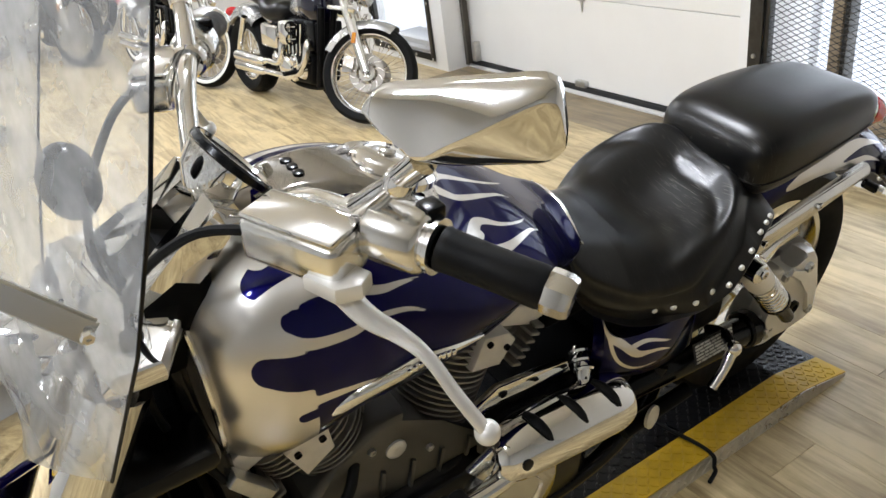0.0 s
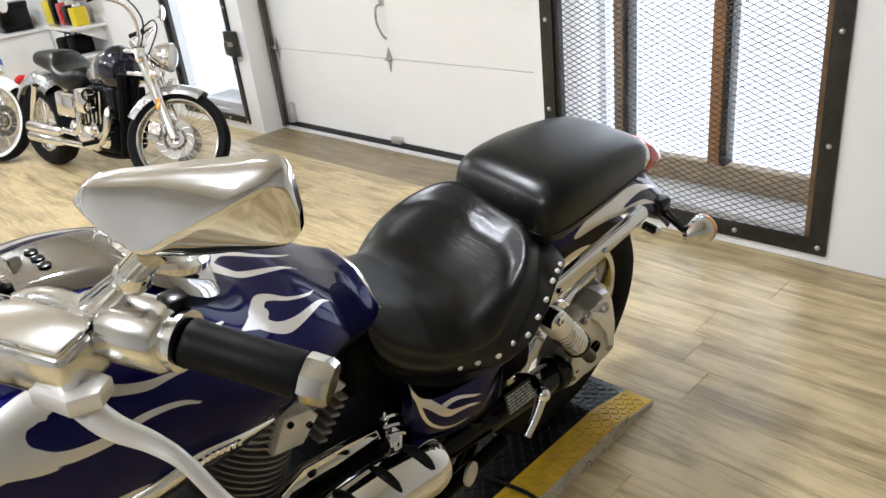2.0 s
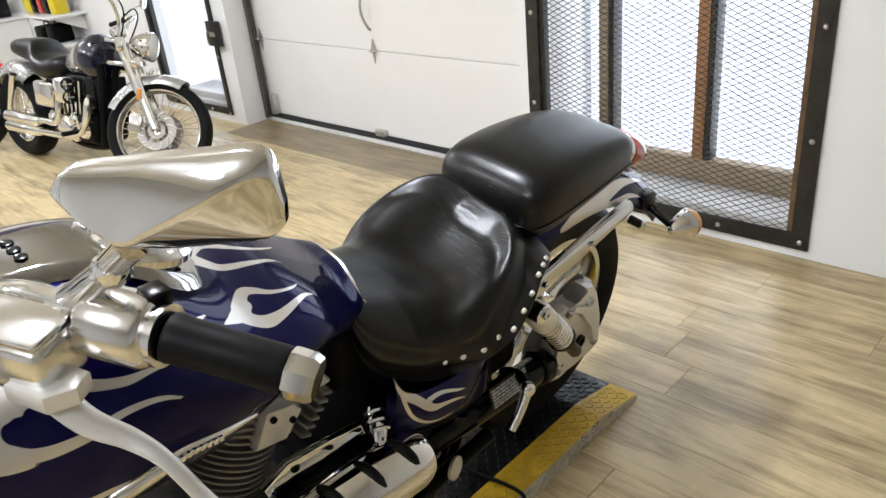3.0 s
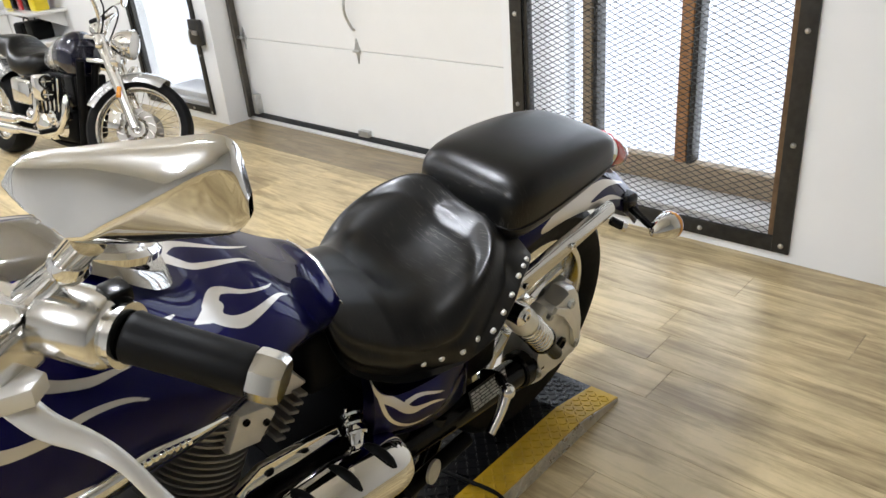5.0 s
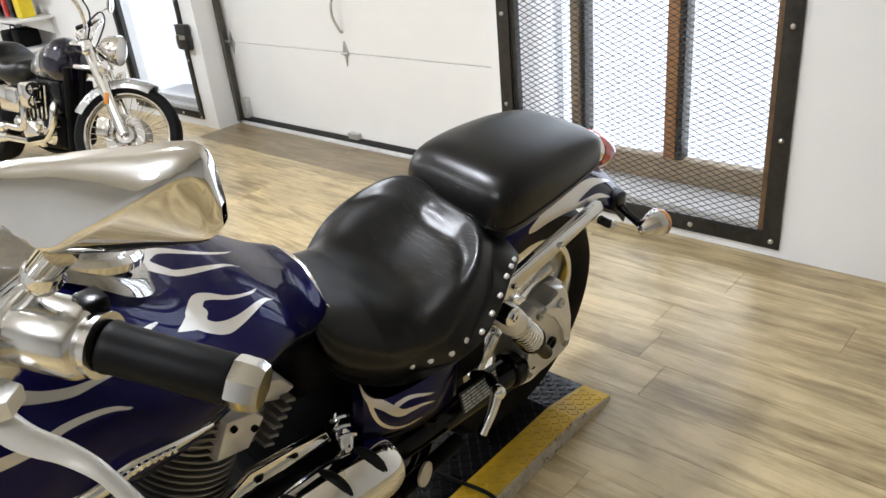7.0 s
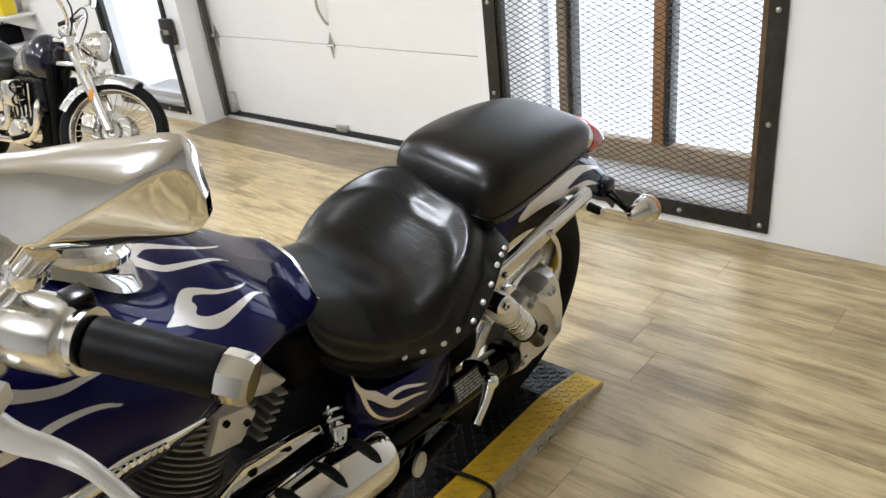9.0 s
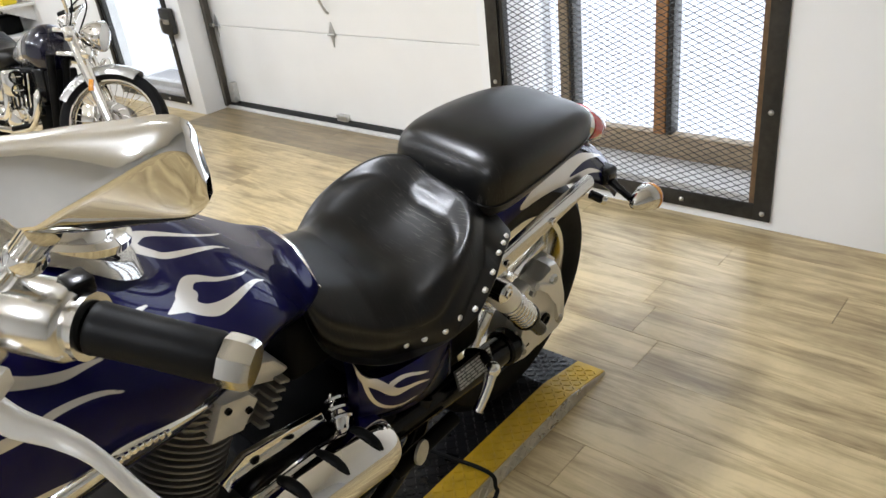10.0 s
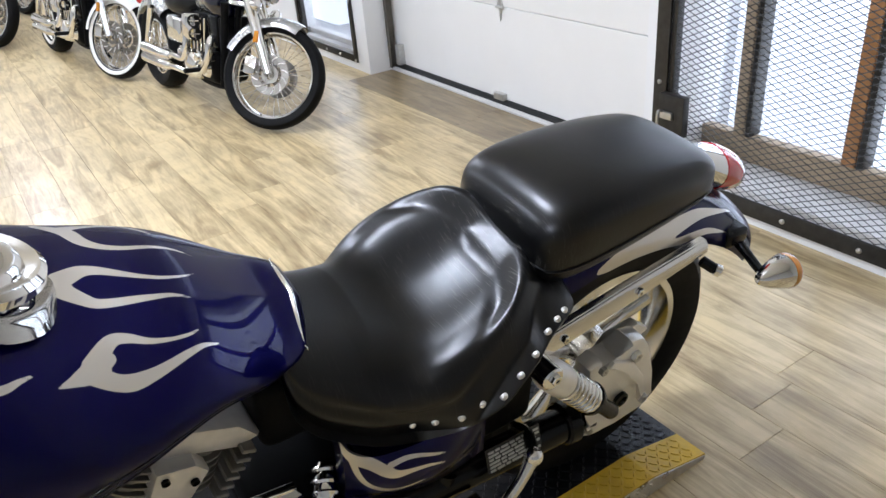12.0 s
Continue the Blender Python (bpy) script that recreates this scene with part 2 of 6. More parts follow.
M = {
    "wall": shader("wall_paint", (0.80, 0.80, 0.79), 0.6, grain=0.03, scale=3, bump=0.15, bump_scale=120),
    # grey for the unseen walls, set to limit fill light and chrome reflections
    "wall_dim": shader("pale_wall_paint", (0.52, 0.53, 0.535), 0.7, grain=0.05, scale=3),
    "ceiling": shader("ceiling_paint", (0.82, 0.82, 0.81), 0.8, grain=0.04, scale=3),
    "door": shader("door_steel", (0.80, 0.795, 0.77), 0.45, grain=0.02, scale=6, bump=0.2, bump_scale=300),
    "plank": wood_floor("vinyl_plank", (0.62, 0.492, 0.270), (0.275, 0.196, 0.092)),
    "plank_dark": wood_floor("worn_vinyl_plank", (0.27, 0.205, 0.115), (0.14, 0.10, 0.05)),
    "subfloor": shader("floor_joint", (0.20, 0.15, 0.085), 0.7, grain=0.1),
    "pavement": shader("pale_concrete", (0.62, 0.62, 0.60), 0.8, grain=0.12, scale=8, bump=0.2),
    "steel_dark": shader("blackened_steel", (0.045, 0.043, 0.040), 0.42, 0.7, grain=0.4, scale=30, bump=0.2),
    "mesh": shader("expanded_steel", (0.07, 0.068, 0.065), 0.45, 0.6, grain=0.2),
    "rust": shader("rusty_angle", (0.16, 0.10, 0.055), 0.6, 0.4, grain=0.5, scale=40),
    "bolt": shader("zinc_bolt", (0.55, 0.54, 0.52), 0.35, 1.0, grain=0.15),
    "timber": shader("stained_timber", (0.36, 0.17, 0.06), 0.45, grain=0.3, scale=20),
    "timber_grey": shader("weathered_timber", (0.34, 0.26, 0.17), 0.6, grain=0.3, scale=20),
    "sill": shader("concrete_sill", (0.60, 0.59, 0.57), 0.8, grain=0.15, scale=25, bump=0.4),
    "glass": clear("window_glass", (0.95, 0.96, 0.97), 0.0, 0.02),
    "galv": shader("galvanised_steel", (0.55, 0.55, 0.53), 0.38, 0.9, grain=0.25, scale=40),
    "track": shader("tarnished_track_steel", (0.10, 0.09, 0.075), 0.5, 0.6, grain=0.4, scale=30),
    "disc": shader("brake_disc_steel", (0.20, 0.185, 0.16), 0.35, 0.7, grain=0.15, scale=60),
    "seal": shader("door_seal", (0.012, 0.012, 0.012), 0.6, grain=0.2),
    "daylight": glow("daylight", (0.89, 0.92, 1.0), 1.12),
    "lamp": glow("lamp_diffuser", (0.98, 0.99, 1.0), 30.0),
    "lamp_body": shader("lamp_housing", (0.7, 0.7, 0.68), 0.4, grain=0.05),
    "chrome": shader("chrome", (0.80, 0.79, 0.77), 0.05, 1.0, grain=0.04, scale=12),
    "satin": shader("satin_chrome", (0.74, 0.73, 0.70), 0.17, 1.0, grain=0.06, scale=30),
    "fin": shader("grey_cylinder", (0.22, 0.21, 0.19), 0.42, 0.4, grain=0.15, scale=50, bump=0.1),
    "head_alloy": shader("cast_head_alloy", (0.68, 0.66, 0.63), 0.36, 0.35, grain=0.1, scale=60, bump=0.1, bump_scale=400),
    "case": shader("grey_engine_casting", (0.10, 0.095, 0.085), 0.42, 0.5, grain=0.12, scale=70, bump=0.12, bump_scale=400),
    "black": shader("black_paint", (0.003, 0.003, 0.0033), 0.22, 0.0, grain=0.2, spec=0.22),
    "black_matt": shader("black_frame", (0.003, 0.003, 0.003), 0.5, 0.0, grain=0.3, bump=0.05, spec=0.07),
    "rubber": shader("rubber", (0.006, 0.006, 0.006), 0.5, grain=0.25, scale=80, bump=0.06, spec=0.13),
    "leather": worn_vinyl("seat_vinyl"),
    "alloy": shader("polished_alloy", (0.80, 0.785, 0.75), 0.36, 0.5, grain=0.06, scale=30),
    "tyre": shader("tyre", (0.006, 0.006, 0.006), 0.6, grain=0.25, scale=30, bump=0.1, spec=0.10),
    "white_rubber": shader("whitewall", (0.75, 0.74, 0.70), 0.5, grain=0.04),
    "paint": flame_paint("flame_paint", (0.0009, 0.0006, 0.033), (0.80, 0.77, 0.72)),
    "navy": shader("navy_paint", (0.002, 0.002, 0.014), 0.2, 0.3, grain=0.1, coat=1.0),
    "silver": shader("silver_paint", (0.40, 0.40, 0.39), 0.25, 0.6, grain=0.05, coat=1.0),
    "white_paint": shader("white_paint", (0.78, 0.78, 0.77), 0.2, 0.0, grain=0.03, coat=1.0),
    "blue_paint": shader("blue_paint", (0.03, 0.10, 0.42), 0.25, 0.0, grain=0.05, coat=1.0),
    "yellow_paint": shader("yellow_paint", (0.72, 0.55, 0.02), 0.35, 0.0, grain=0.08),
    "red_paint": shader("red_paint", (0.55, 0.03, 0.03), 0.3, 0.0, grain=0.08, coat=1.0),
    "deck_black": shader("black_tread_plate", (0.007, 0.007, 0.008), 0.30, 0.0, grain=0.35, scale=18, bump=0.1, spec=0.22),
    "deck_yellow": shader("yellow_tread_plate", (0.60, 0.38, 0.012), 0.48, 0.0, grain=0.28, scale=22, bump=0.15),
    "deck_bare": shader("bare_tread_plate", (0.66, 0.63, 0.57), 0.32, 0.85, grain=0.3, scale=30),
    "lens_red": shader("red_lens", (0.55, 0.015, 0.02), 0.08, 0.0, grain=0.05, coat=1.0),
    "lens_amber": shader("amber_lens", (0.50, 0.19, 0.015), 0.12, 0.0, grain=0.05, coat=1.0),
    "lens_clear": shader("headlamp_lens", (0.72, 0.74, 0.75), 0.05, 0.3, grain=0.05, coat=1.0),
    "screen": hazy("windscreen_plastic", 0.27),
    "cardboard": shader("cardboard", (0.40, 0.29, 0.15), 0.8, grain=0.1),
    "label": shader("black_label", (0.02, 0.02, 0.02), 0.4, grain=0.1),
    "ink": shader("label_ink", (0.6, 0.6, 0.58), 0.5, grain=0.1),
}


# ---- mesh makers ----
def part(name, bm, material, parent, label="", smooth=True):
    """Links a bmesh as one mesh object under a thing or a part."""
    if not isinstance(material, (list, tuple)):
        material = [material]
    me = bpy.data.meshes.new(name)
    bmesh.ops.recalc_face_normals(bm, faces=bm.faces)
    bm.to_mesh(me)
    bm.free()
    for k in material:
        me.materials.append(M[k])
    ob = new(name, me)
    if smooth:
        me.shade_smooth()
        me.set_sharp_from_angle(angle=radians(38))
    ob.parent = parent
    if label:
        tagged(ob, label)
    return ob


def thing(name, label, category, m=None, group="", kind=""):
    e = new(name)
    e.empty_display_size = 0.1
    if m is not None:
        e.matrix_world = m
    return tagged(e, label, category, group, kind)


def box(x0, x1, y0, y1, z0, z1, bevel=0.0, seg=2, bm=None):
    own = bm if bm is not None else bmesh.new()
    made = bmesh.ops.create_cube(own, size=1)["verts"]
    for v in made:
        v.co = ((x0 + x1) / 2 + v.co.x * (x1 - x0), (y0 + y1) / 2 + v.co.y * (y1 - y0), (z0 + z1) / 2 + v.co.z * (z1 - z0))
    if bevel:
        edges = list({e for v in made for e in v.link_edges})
        bmesh.ops.bevel(own, geom=edges, offset=bevel, segments=seg, profile=0.5, affect="EDGES")
    return own


def frame_of(direction):
    d = Vector(direction).normalized()
    return d.to_track_quat("Z", "Y").to_matrix()


def tube(points, radius, sides=12, bm=None, steps=6, flat=1.0, caps=True):
    """A round bar along a smooth curve through the points; radius may be one for each point."""
    own = bm if bm is not None else bmesh.new()
    pts = [Vector(p) for p in points]
    rad = list(radius) if isinstance(radius, (list, tuple)) else [radius] * len(pts)
    fine = []
    if len(pts) > 2:
        for i in range(len(pts) - 1):
            a, b = pts[max(i - 1, 0)], pts[i]
            c, d = pts[i + 1], pts[min(i + 2, len(pts) - 1)]
            for k in range(steps):
                t = k / steps
                p = 0.5 * ((2 * b) + (c - a) * t + (2 * a - 5 * b + 4 * c - d) * t * t + (3 * b - a - 3 * c + d) * t ** 3)
                fine.append((p, rad[i] * (1 - t) + rad[i + 1] * t))
        fine.append((pts[-1], rad[-1]))
    else:
        fine = list(zip(pts, rad))
    rings, ref = [], None
    for i, (p, r) in enumerate(fine):
        d = (fine[min(i + 1, len(fine) - 1)][0] - fine[max(i - 1, 0)][0]).normalized()
        if ref is None:
            ref = Vector((0, 0, 1)) if abs(d.z) < 0.9 else Vector((1, 0, 0))
        side = d.cross(ref).normalized()
        ref = side.cross(d).normalized()
        rings.append([own.verts.new(p + side * r * math.cos(a) + ref * r * flat * math.sin(a)) for a in (2 * math.pi * k / sides for k in range(sides))])
    for a, b in zip(rings, rings[1:]):
        for k in range(sides):
            own.faces.new((a[k], a[(k + 1) % sides], b[(k + 1) % sides], b[k]))
    if caps:
        own.faces.new(list(reversed(rings[0])))
        own.faces.new(rings[-1])
    return own


def lathe(profile, center, axis, sides=32, bm=None, closed=False):
    """Turns (radius, along) pairs about an axis through center."""
    own = bm if bm is not None else bmesh.new()
    q, c = frame_of(axis), Vector(center)
    rings = []
    for r, h in profile:
        if r < 1e-6:
            rings.append([own.verts.new(c + q @ Vector((0, 0, h)))])
        else:
            rings.append([own.verts.new(c + q @ Vector((r * math.cos(2 * math.pi * k / sides), r * math.sin(2 * math.pi * k / sides), h))) for k in range(sides)])
    pairs = list(zip(rings, rings[1:])) + ([(rings[-1], rings[0])] if closed else [])
    for a, b in pairs:
        for k in range(sides):
            j = (k + 1) % sides
            if len(a) == 1 and len(b) == 1:
                continue
            if len(a) == 1:
                own.faces.new((a[0], b[j], b[k]))
            elif len(b) == 1:
                own.faces.new((a[k], a[j], b[0]))
            else:
                own.faces.new((a[k], a[j], b[j], b[k]))
    return own


def rod(a, b, r, sides=16, bm=None, bevel=0.0):
    """A straight cylinder from a to b with a small edge."""
    a, b = Vector(a), Vector(b)
    h = (b - a).length
    e = bevel or min(r, h) * 0.15
    return lathe([(0, 0), (r - e, 0), (r, e), (r, h - e), (r - e, h), (0, h)], a, b - a, sides, bm)


def ball(c, r, bm=None, squash=(1, 1, 1), u=16, v=10):
    own = bm if bm is not None else bmesh.new()
    made = bmesh.ops.create_uvsphere(own, u_segments=u, v_segments=v, radius=r)["verts"]
    for p in made:
        p.co = (c[0] + p.co.x * squash[0], c[1] + p.co.y * squash[1], c[2] + p.co.z * squash[2])
    return own


def hexbolt(c, axis, r, h, bm=None):
    return lathe([(0, 0), (r, 0), (r, h * 0.7), (r * 0.85, h), (r * 0.4, h), (r * 0.35, h * 0.6), (0, h * 0.6)], c, axis, 6, bm)


def curve_at(keys, x):
    """Smooth values between keys (x, a, b, ...)."""
    if x <= keys[0][0]:
        return keys[0][1:]
    for i in range(len(keys) - 1):
        if x <= keys[i + 1][0]:
            t = (x - keys[i][0]) / (keys[i + 1][0] - keys[i][0])
            out = []
            for j in range(1, len(keys[0])):
                a, b = keys[max(i - 1, 0)], keys[i]
                c, d = keys[i + 1], keys[min(i + 2, len(keys) - 1)]
                m0 = (c[j] - a[j]) / (c[0] - a[0]) if c[0] != a[0] else 0
                m1 = (d[j] - b[j]) / (d[0] - b[0]) if d[0] != b[0] else 0
                h = c[0] - b[0]
                out.append((2 * t ** 3 - 3 * t * t + 1) * b[j] + (t ** 3 - 2 * t * t + t) * h * m0 + (-2 * t ** 3 + 3 * t * t) * c[j] + (t ** 3 - t * t) * h * m1)
            return tuple(out)
    return keys[-1][1:]


def slab(outline, y0, y1, bevel=0.0, bm=None, plane="xz"):
    """A plate from an outline in x, z (or x, y with plane 'xy'), between two depths."""
    own = bm if bm is not None else bmesh.new()
    put = (lambda a, b, c: (a, c, b)) if plane == "xz" else (lambda a, b, c: (a, b, c))
    r0, r1 = [own.verts.new(put(a, b, y0)) for a, b in outline], [own.verts.new(put(a, b, y1)) for a, b in outline]
    faces = [own.faces.new(r0), own.faces.new(list(reversed(r1)))]
    k = len(outline)
    for i in range(k):
        faces.append(own.faces.new((r0[i], r1[i], r1[(i + 1) % k], r0[(i + 1) % k])))
    if bevel:
        bmesh.ops.bevel(own, geom=list({e for f in faces[:2] for e in f.edges}), offset=bevel, segments=2, profile=0.5, affect="EDGES")
    return own


def add_to(base, other):
    """Joins one bmesh into another."""
    me = bpy.data.meshes.new("join")
    other.to_mesh(me)
    other.free()
    base.from_mesh(me)
    bpy.data.meshes.remove(me)
    return base

# ---- the room ----
WX, DX = 2.95, 3.17        # face of the window wall, face of the overhead door
THICK = 0.42
XB, Y0, Y1 = -3.6, -3.2, 13.0


def wall(name, pieces, label, mat="wall"):
    bm = bmesh.new()
    for p in pieces:
        box(*p, bm=bm)
    ob = part(name, bm, mat, None, smooth=False)
    return tagged(ob, label, "wall", kind="structure")


D0, D1, DTOP = 2.32, 4.84, 2.45      # overhead door opening
A0, A1, AB, AT = 1.00, 2.20, 0.10, 2.10   # grated window by the tail
B0, B1, BB, BT = 5.04, 5.93, 0.10, 2.10   # grated window past the door
wall("wall_east", [
    (WX, WX + THICK, Y0, A0, 0, CEIL), (WX, WX + THICK, A1, D0, 0, CEIL), (WX, WX + THICK, D1, B0, 0, CEIL), (WX, WX + 0.12, B1, B1 + 1.8, 0, CEIL), (WX, WX + THICK, B1 + 1.8, Y1, 0, CEIL),
    (WX, WX + THICK, A0, A1, 0, AB), (WX, WX + THICK, A0, A1, AT, CEIL), (WX, WX + THICK, D0, D1, DTOP, CEIL),
    (WX, WX + THICK, B0, B1, 0, BB), (WX, WX + THICK, B0, B1, BT, CEIL)], "white painted plaster wall with window and door openings")
# west and south walls stay out of view; their grey tone weakens the bounce
wall("wall_west", [(XB - 0.2, XB, Y0, Y1, 0, CEIL)], "unseen plain back wall of the showroom, greyed to cut bounced light", "wall_dim")
wall("wall_south", [(XB - 0.2, WX + THICK, Y0 - 0.2, Y0, 0, CEIL)], "unseen plain end wall, greyed to cut bounced light", "wall_dim")
wall("wall_north", [(XB - 0.2, WX + THICK, Y1, Y1 + 0.2, 0, CEIL)], "white painted far end wall of the showroom")
tagged(part("ceiling", box(XB - 0.2, WX + THICK, Y0 - 0.2, Y1 + 0.2, CEIL, CEIL + 0.15), "ceiling", None, smooth=False), "off-white painted showroom ceiling", "ceiling", kind="structure")
floor = tagged(part("floor", box(XB - 0.2, WX + 0.30, Y0 - 0.2, Y1 + 0.2, -0.12, -0.0035), "subfloor", None, smooth=False), "light wood-look vinyl plank floor", "floor", kind="structure")
tagged(part("pavement", box(WX + 0.302, WX + 1.9, -2.5, 17.0, -0.80, -0.64), "pavement", None, smooth=False), "pale concrete pavement outside the windows", "pavement", kind="structure")
tagged(part("backdrop", box(WX + 1.9, WX + 1.95, -2.5, 17.0, -1.0, 4.5), "daylight", None, smooth=False), "bright white daylight outside the windows", "backdrop", kind="structure")


# overhead door
def overhead_door():
    d = tagged(thing("door_1", "white sectional overhead garage door, closed, with steel hardware", "garage door"), kind="structure")
    h, y0, y1 = 0.53, D0 - 0.03, D1 + 0.03
    for k in range(4):
        z = 0.045 + k * (h + 0.003)
        p = part("panel", box(DX, DX + 0.045, y0, y1, z, z + h, bevel=0.004), "door", d, smooth=False)
    part("bottom_seal", box(DX - 0.012, DX + 0.05, y0, y1, 0.0, 0.043, bevel=0.006), "seal", d, "black rubber bottom seal")
    part("threshold", box(DX - 0.05, DX + 0.10, y0, y1, -0.003, 0.012, bevel=0.004), "sill", d, "pale concrete threshold strip")
    for y in (y0 + 0.085, (D0 + D1) / 2 + 0.02, y1 - 0.085):
        edge = abs(y - (D0 + D1) / 2) > 0.5
        z = 0.045 + h
        bm = slab([(-0.028, 0), (0, 0.075), (0.028, 0), (0.012, -0.012), (0, -0.075), (-0.012, -0.012)], 0, 0.006)
        hm = Matrix.Translation((DX - 0.002, y, z)) @ Matrix.Rotation(radians(90), 4, "Z")
        bmesh.ops.transform(bm, matrix=hm, verts=bm.verts)
        rod((DX - 0.012, y - 0.03, z), (DX - 0.012, y + 0.03, z), 0.008, 10, bm)
        part("hinge", bm, "galv", d, "galvanised door hinge")
        if edge:
            s = -1 if y < 3 else 1
            part("roller", rod((DX - 0.03, y, z + 0.01), (DX - 0.03, y + s * 0.08, z + 0.01), 0.012, 10), "galv", d)
    yc = (D0 + D1) / 2 + 0.02
    bm = tube([(DX, yc + 0.01, 0.90), (DX - 0.05, yc + 0.01, 0.885), (DX - 0.055, yc + 0.015, 0.80), (DX - 0.02, yc + 0.01, 0.715), (DX, yc + 0.01, 0.70)], 0.008, 8)
    box(DX - 0.006, DX, yc - 0.012, yc + 0.032, 0.89, 0.93, 0.002, bm=bm)
    part("handle", bm, "galv", d, "bent steel lift handle")
    part("lift_bracket", box(DX - 0.035, DX, yc - 0.03, yc + 0.06, 0.045, 0.085, 0.004), "galv", d, "galvanised foot bracket")
    bm = box(DX - 0.03, DX, D0 + 0.02, D0 + 0.10, 0.88, 1.0, 0.004)
    rod((DX - 0.03, D0 + 0.06, 0.95), (DX - 0.03, D0 + 0.19, 0.965), 0.010, 10, bm)
    part("side_lock", bm, "galv", d, "steel side lock bolt")
    for y, s in ((D1 - 0.015, 1), (D0 + 0.015, -1)):
        bm = box(DX - 0.065, DX - 0.01, y - 0.004, y + 0.004, 0.02, DTOP, bm=None)
        box(DX - 0.068, DX - 0.062, y - s * 0.028 - 0.002, y + 0.004, 0.02, DTOP, bm=bm)
        part("track", bm, "track", d, "vertical tarnished steel roller track", smooth=False)
        part("corner_bracket", box(DX - 0.05, DX - 0.002, y - s * 0.09 - 0.02, y - s * 0.09 + 0.03, 0.05, 0.19, 0.004), "galv", d, "galvanised corner bracket")
    return d


overhead_door()


def grated_window(name, y0, y1, z0, z1, posts, label, deep=0.27, strand=0.0019, f=0.062, gz=0.24, rail="timber_grey"):
    """Deep window opening behind a bolted steel frame with an expanded-metal grate."""
    w = tagged(thing(name, label, "window"), kind="structure")
    x = WX - 0.008
    part("frame_stile", box(x - 0.006, x + 0.006, y0 - f, y0 + 0.004, z0 - f, z1 + f, 0.001), "steel_dark", w, "blackened steel frame bar")
    part("frame_stile", box(x - 0.006, x + 0.006, y1 - 0.004, y1 + f, z0 - f, z1 + f, 0.001), "steel_dark", w, "blackened steel frame bar")
    part("frame_rail", box(x - 0.006, x + 0.006, y0 + 0.004, y1 - 0.004, z0 - f, z0 + 0.004, 0.001), "steel_dark", w, "blackened steel frame bar")
    part("frame_rail", box(x - 0.006, x + 0.006, y0 + 0.004, y1 - 0.004, z1 - 0.004, z1 + f, 0.001), "steel_dark", w, "blackened steel frame bar")
    part("angle", box(x + 0.006, x + 0.045, y0 + 0.004, y0 + 0.028, z0, z1, 0.002), "rust", w, "rust-brown steel angle")
    part("angle", box(x + 0.006, x + 0.045, y1 - 0.028, y1 - 0.004, z0, z1, 0.002), "steel_dark", w, "dark steel angle")
    n = 6
    for k in range(n):
        z = z0 - 0.03 + (z1 - z0 + 0.06) * k / (n - 1) * 0.999
        for y in (y0 - f / 2, y1 + f / 2):
            part("bolt", lathe([(0, -0.002), (0.011, -0.002), (0.010, 0.004), (0.006, 0.008), (0, 0.009)], (x - 0.006, y, z), (-1, 0, 0), 12), "bolt", w)
    for k in range(1, 4):
        y = y0 + (y1 - y0) * k / 4
        for z in (z0 - f / 2, z1 + f / 2):
            part("bolt", lathe([(0, -0.002), (0.011, -0.002), (0.010, 0.004), (0.006, 0.008), (0, 0.009)], (x - 0.006, y, z), (-1, 0, 0), 12), "bolt", w)
    # expanded metal: two families of slanting strands, cut to the opening
    bm = bmesh.new()
    dw, dh = 0.052, 0.0245
    slope = dh / dw
    gx = x + 0.012
    ya, yb = y0 + 0.006, y1 - 0.006
    span = (yb - ya) * slope
    for sgn, off in ((1, 0.0), (-1, 0.0022)):
        z = z0 - span
        while z < z1 + span:
            p = [(ya, z if sgn > 0 else z + span), (yb, z + span if sgn > 0 else z)]
            (ay, az), (by, bz) = p
            t0, t1 = 0.0, 1.0
            if bz != az:
                ts = sorted(((z0 - az) / (bz - az), (z1 - az) / (bz - az)))
                t0, t1 = max(t0, ts[0]), min(t1, ts[1])
            if t1 - t0 > 0.01:
                q = [(ay + (by - ay) * t, az + (bz - az) * t) for t in (t0, t1)]
                e = strand
                vs = []
                for yy, zz in q:
                    for dx, dz in ((0, -e), (1.4 * e, 0), (0, e), (-1.4 * e, 0)):
                        vs.append(bm.verts.new((gx + off + dx, yy, zz + dz)))
                for k in range(4):
                    bm.faces.new((vs[k], vs[(k + 1) % 4], vs[4 + (k + 1) % 4], vs[4 + k]))
            z += dh
    part("grate", bm, "mesh", w, "diamond expanded-metal grate", smooth=False)
    # deep reveal with sill, timber mullions and glass
    xg = WX + deep
    part("window_sill", box(WX + 0.006, WX + THICK, y0, y1, z0 + 0.001, z0 + 0.03, 0.004), "sill", w, "grey concrete sill")
    part("bottom_rail", box(xg - 0.03, xg + 0.03, y0, y1, z0 + 0.03, gz, 0.004), rail, w, "weathered bottom rail")
    for y, wide, mt in posts:
        part("mullion", box(xg - min(0.045, deep * 0.14), xg + min(0.05, deep * 0.14), y, y + wide, gz, z1, 0.004), mt, w, "stained timber mullion")
    bm = box(xg + 0.055, xg + 0.061, y0, y1, gz - 0.02, z1)
    g = part("pane", bm, "glass", w, "clear window glass", smooth=False)
    g.visible_shadow = False
    # the daylight outside this pane
    la = bpy.data.lights.new("daylight_light", "AREA")
    la.shape, la.size, la.size_y, la.color = "RECTANGLE", z1 - gz, y1 - y0, (0.86, 0.93, 1.0)
    la.energy = DAY_WATTS * (y1 - y0)
    lo = new("daylight_light", la)
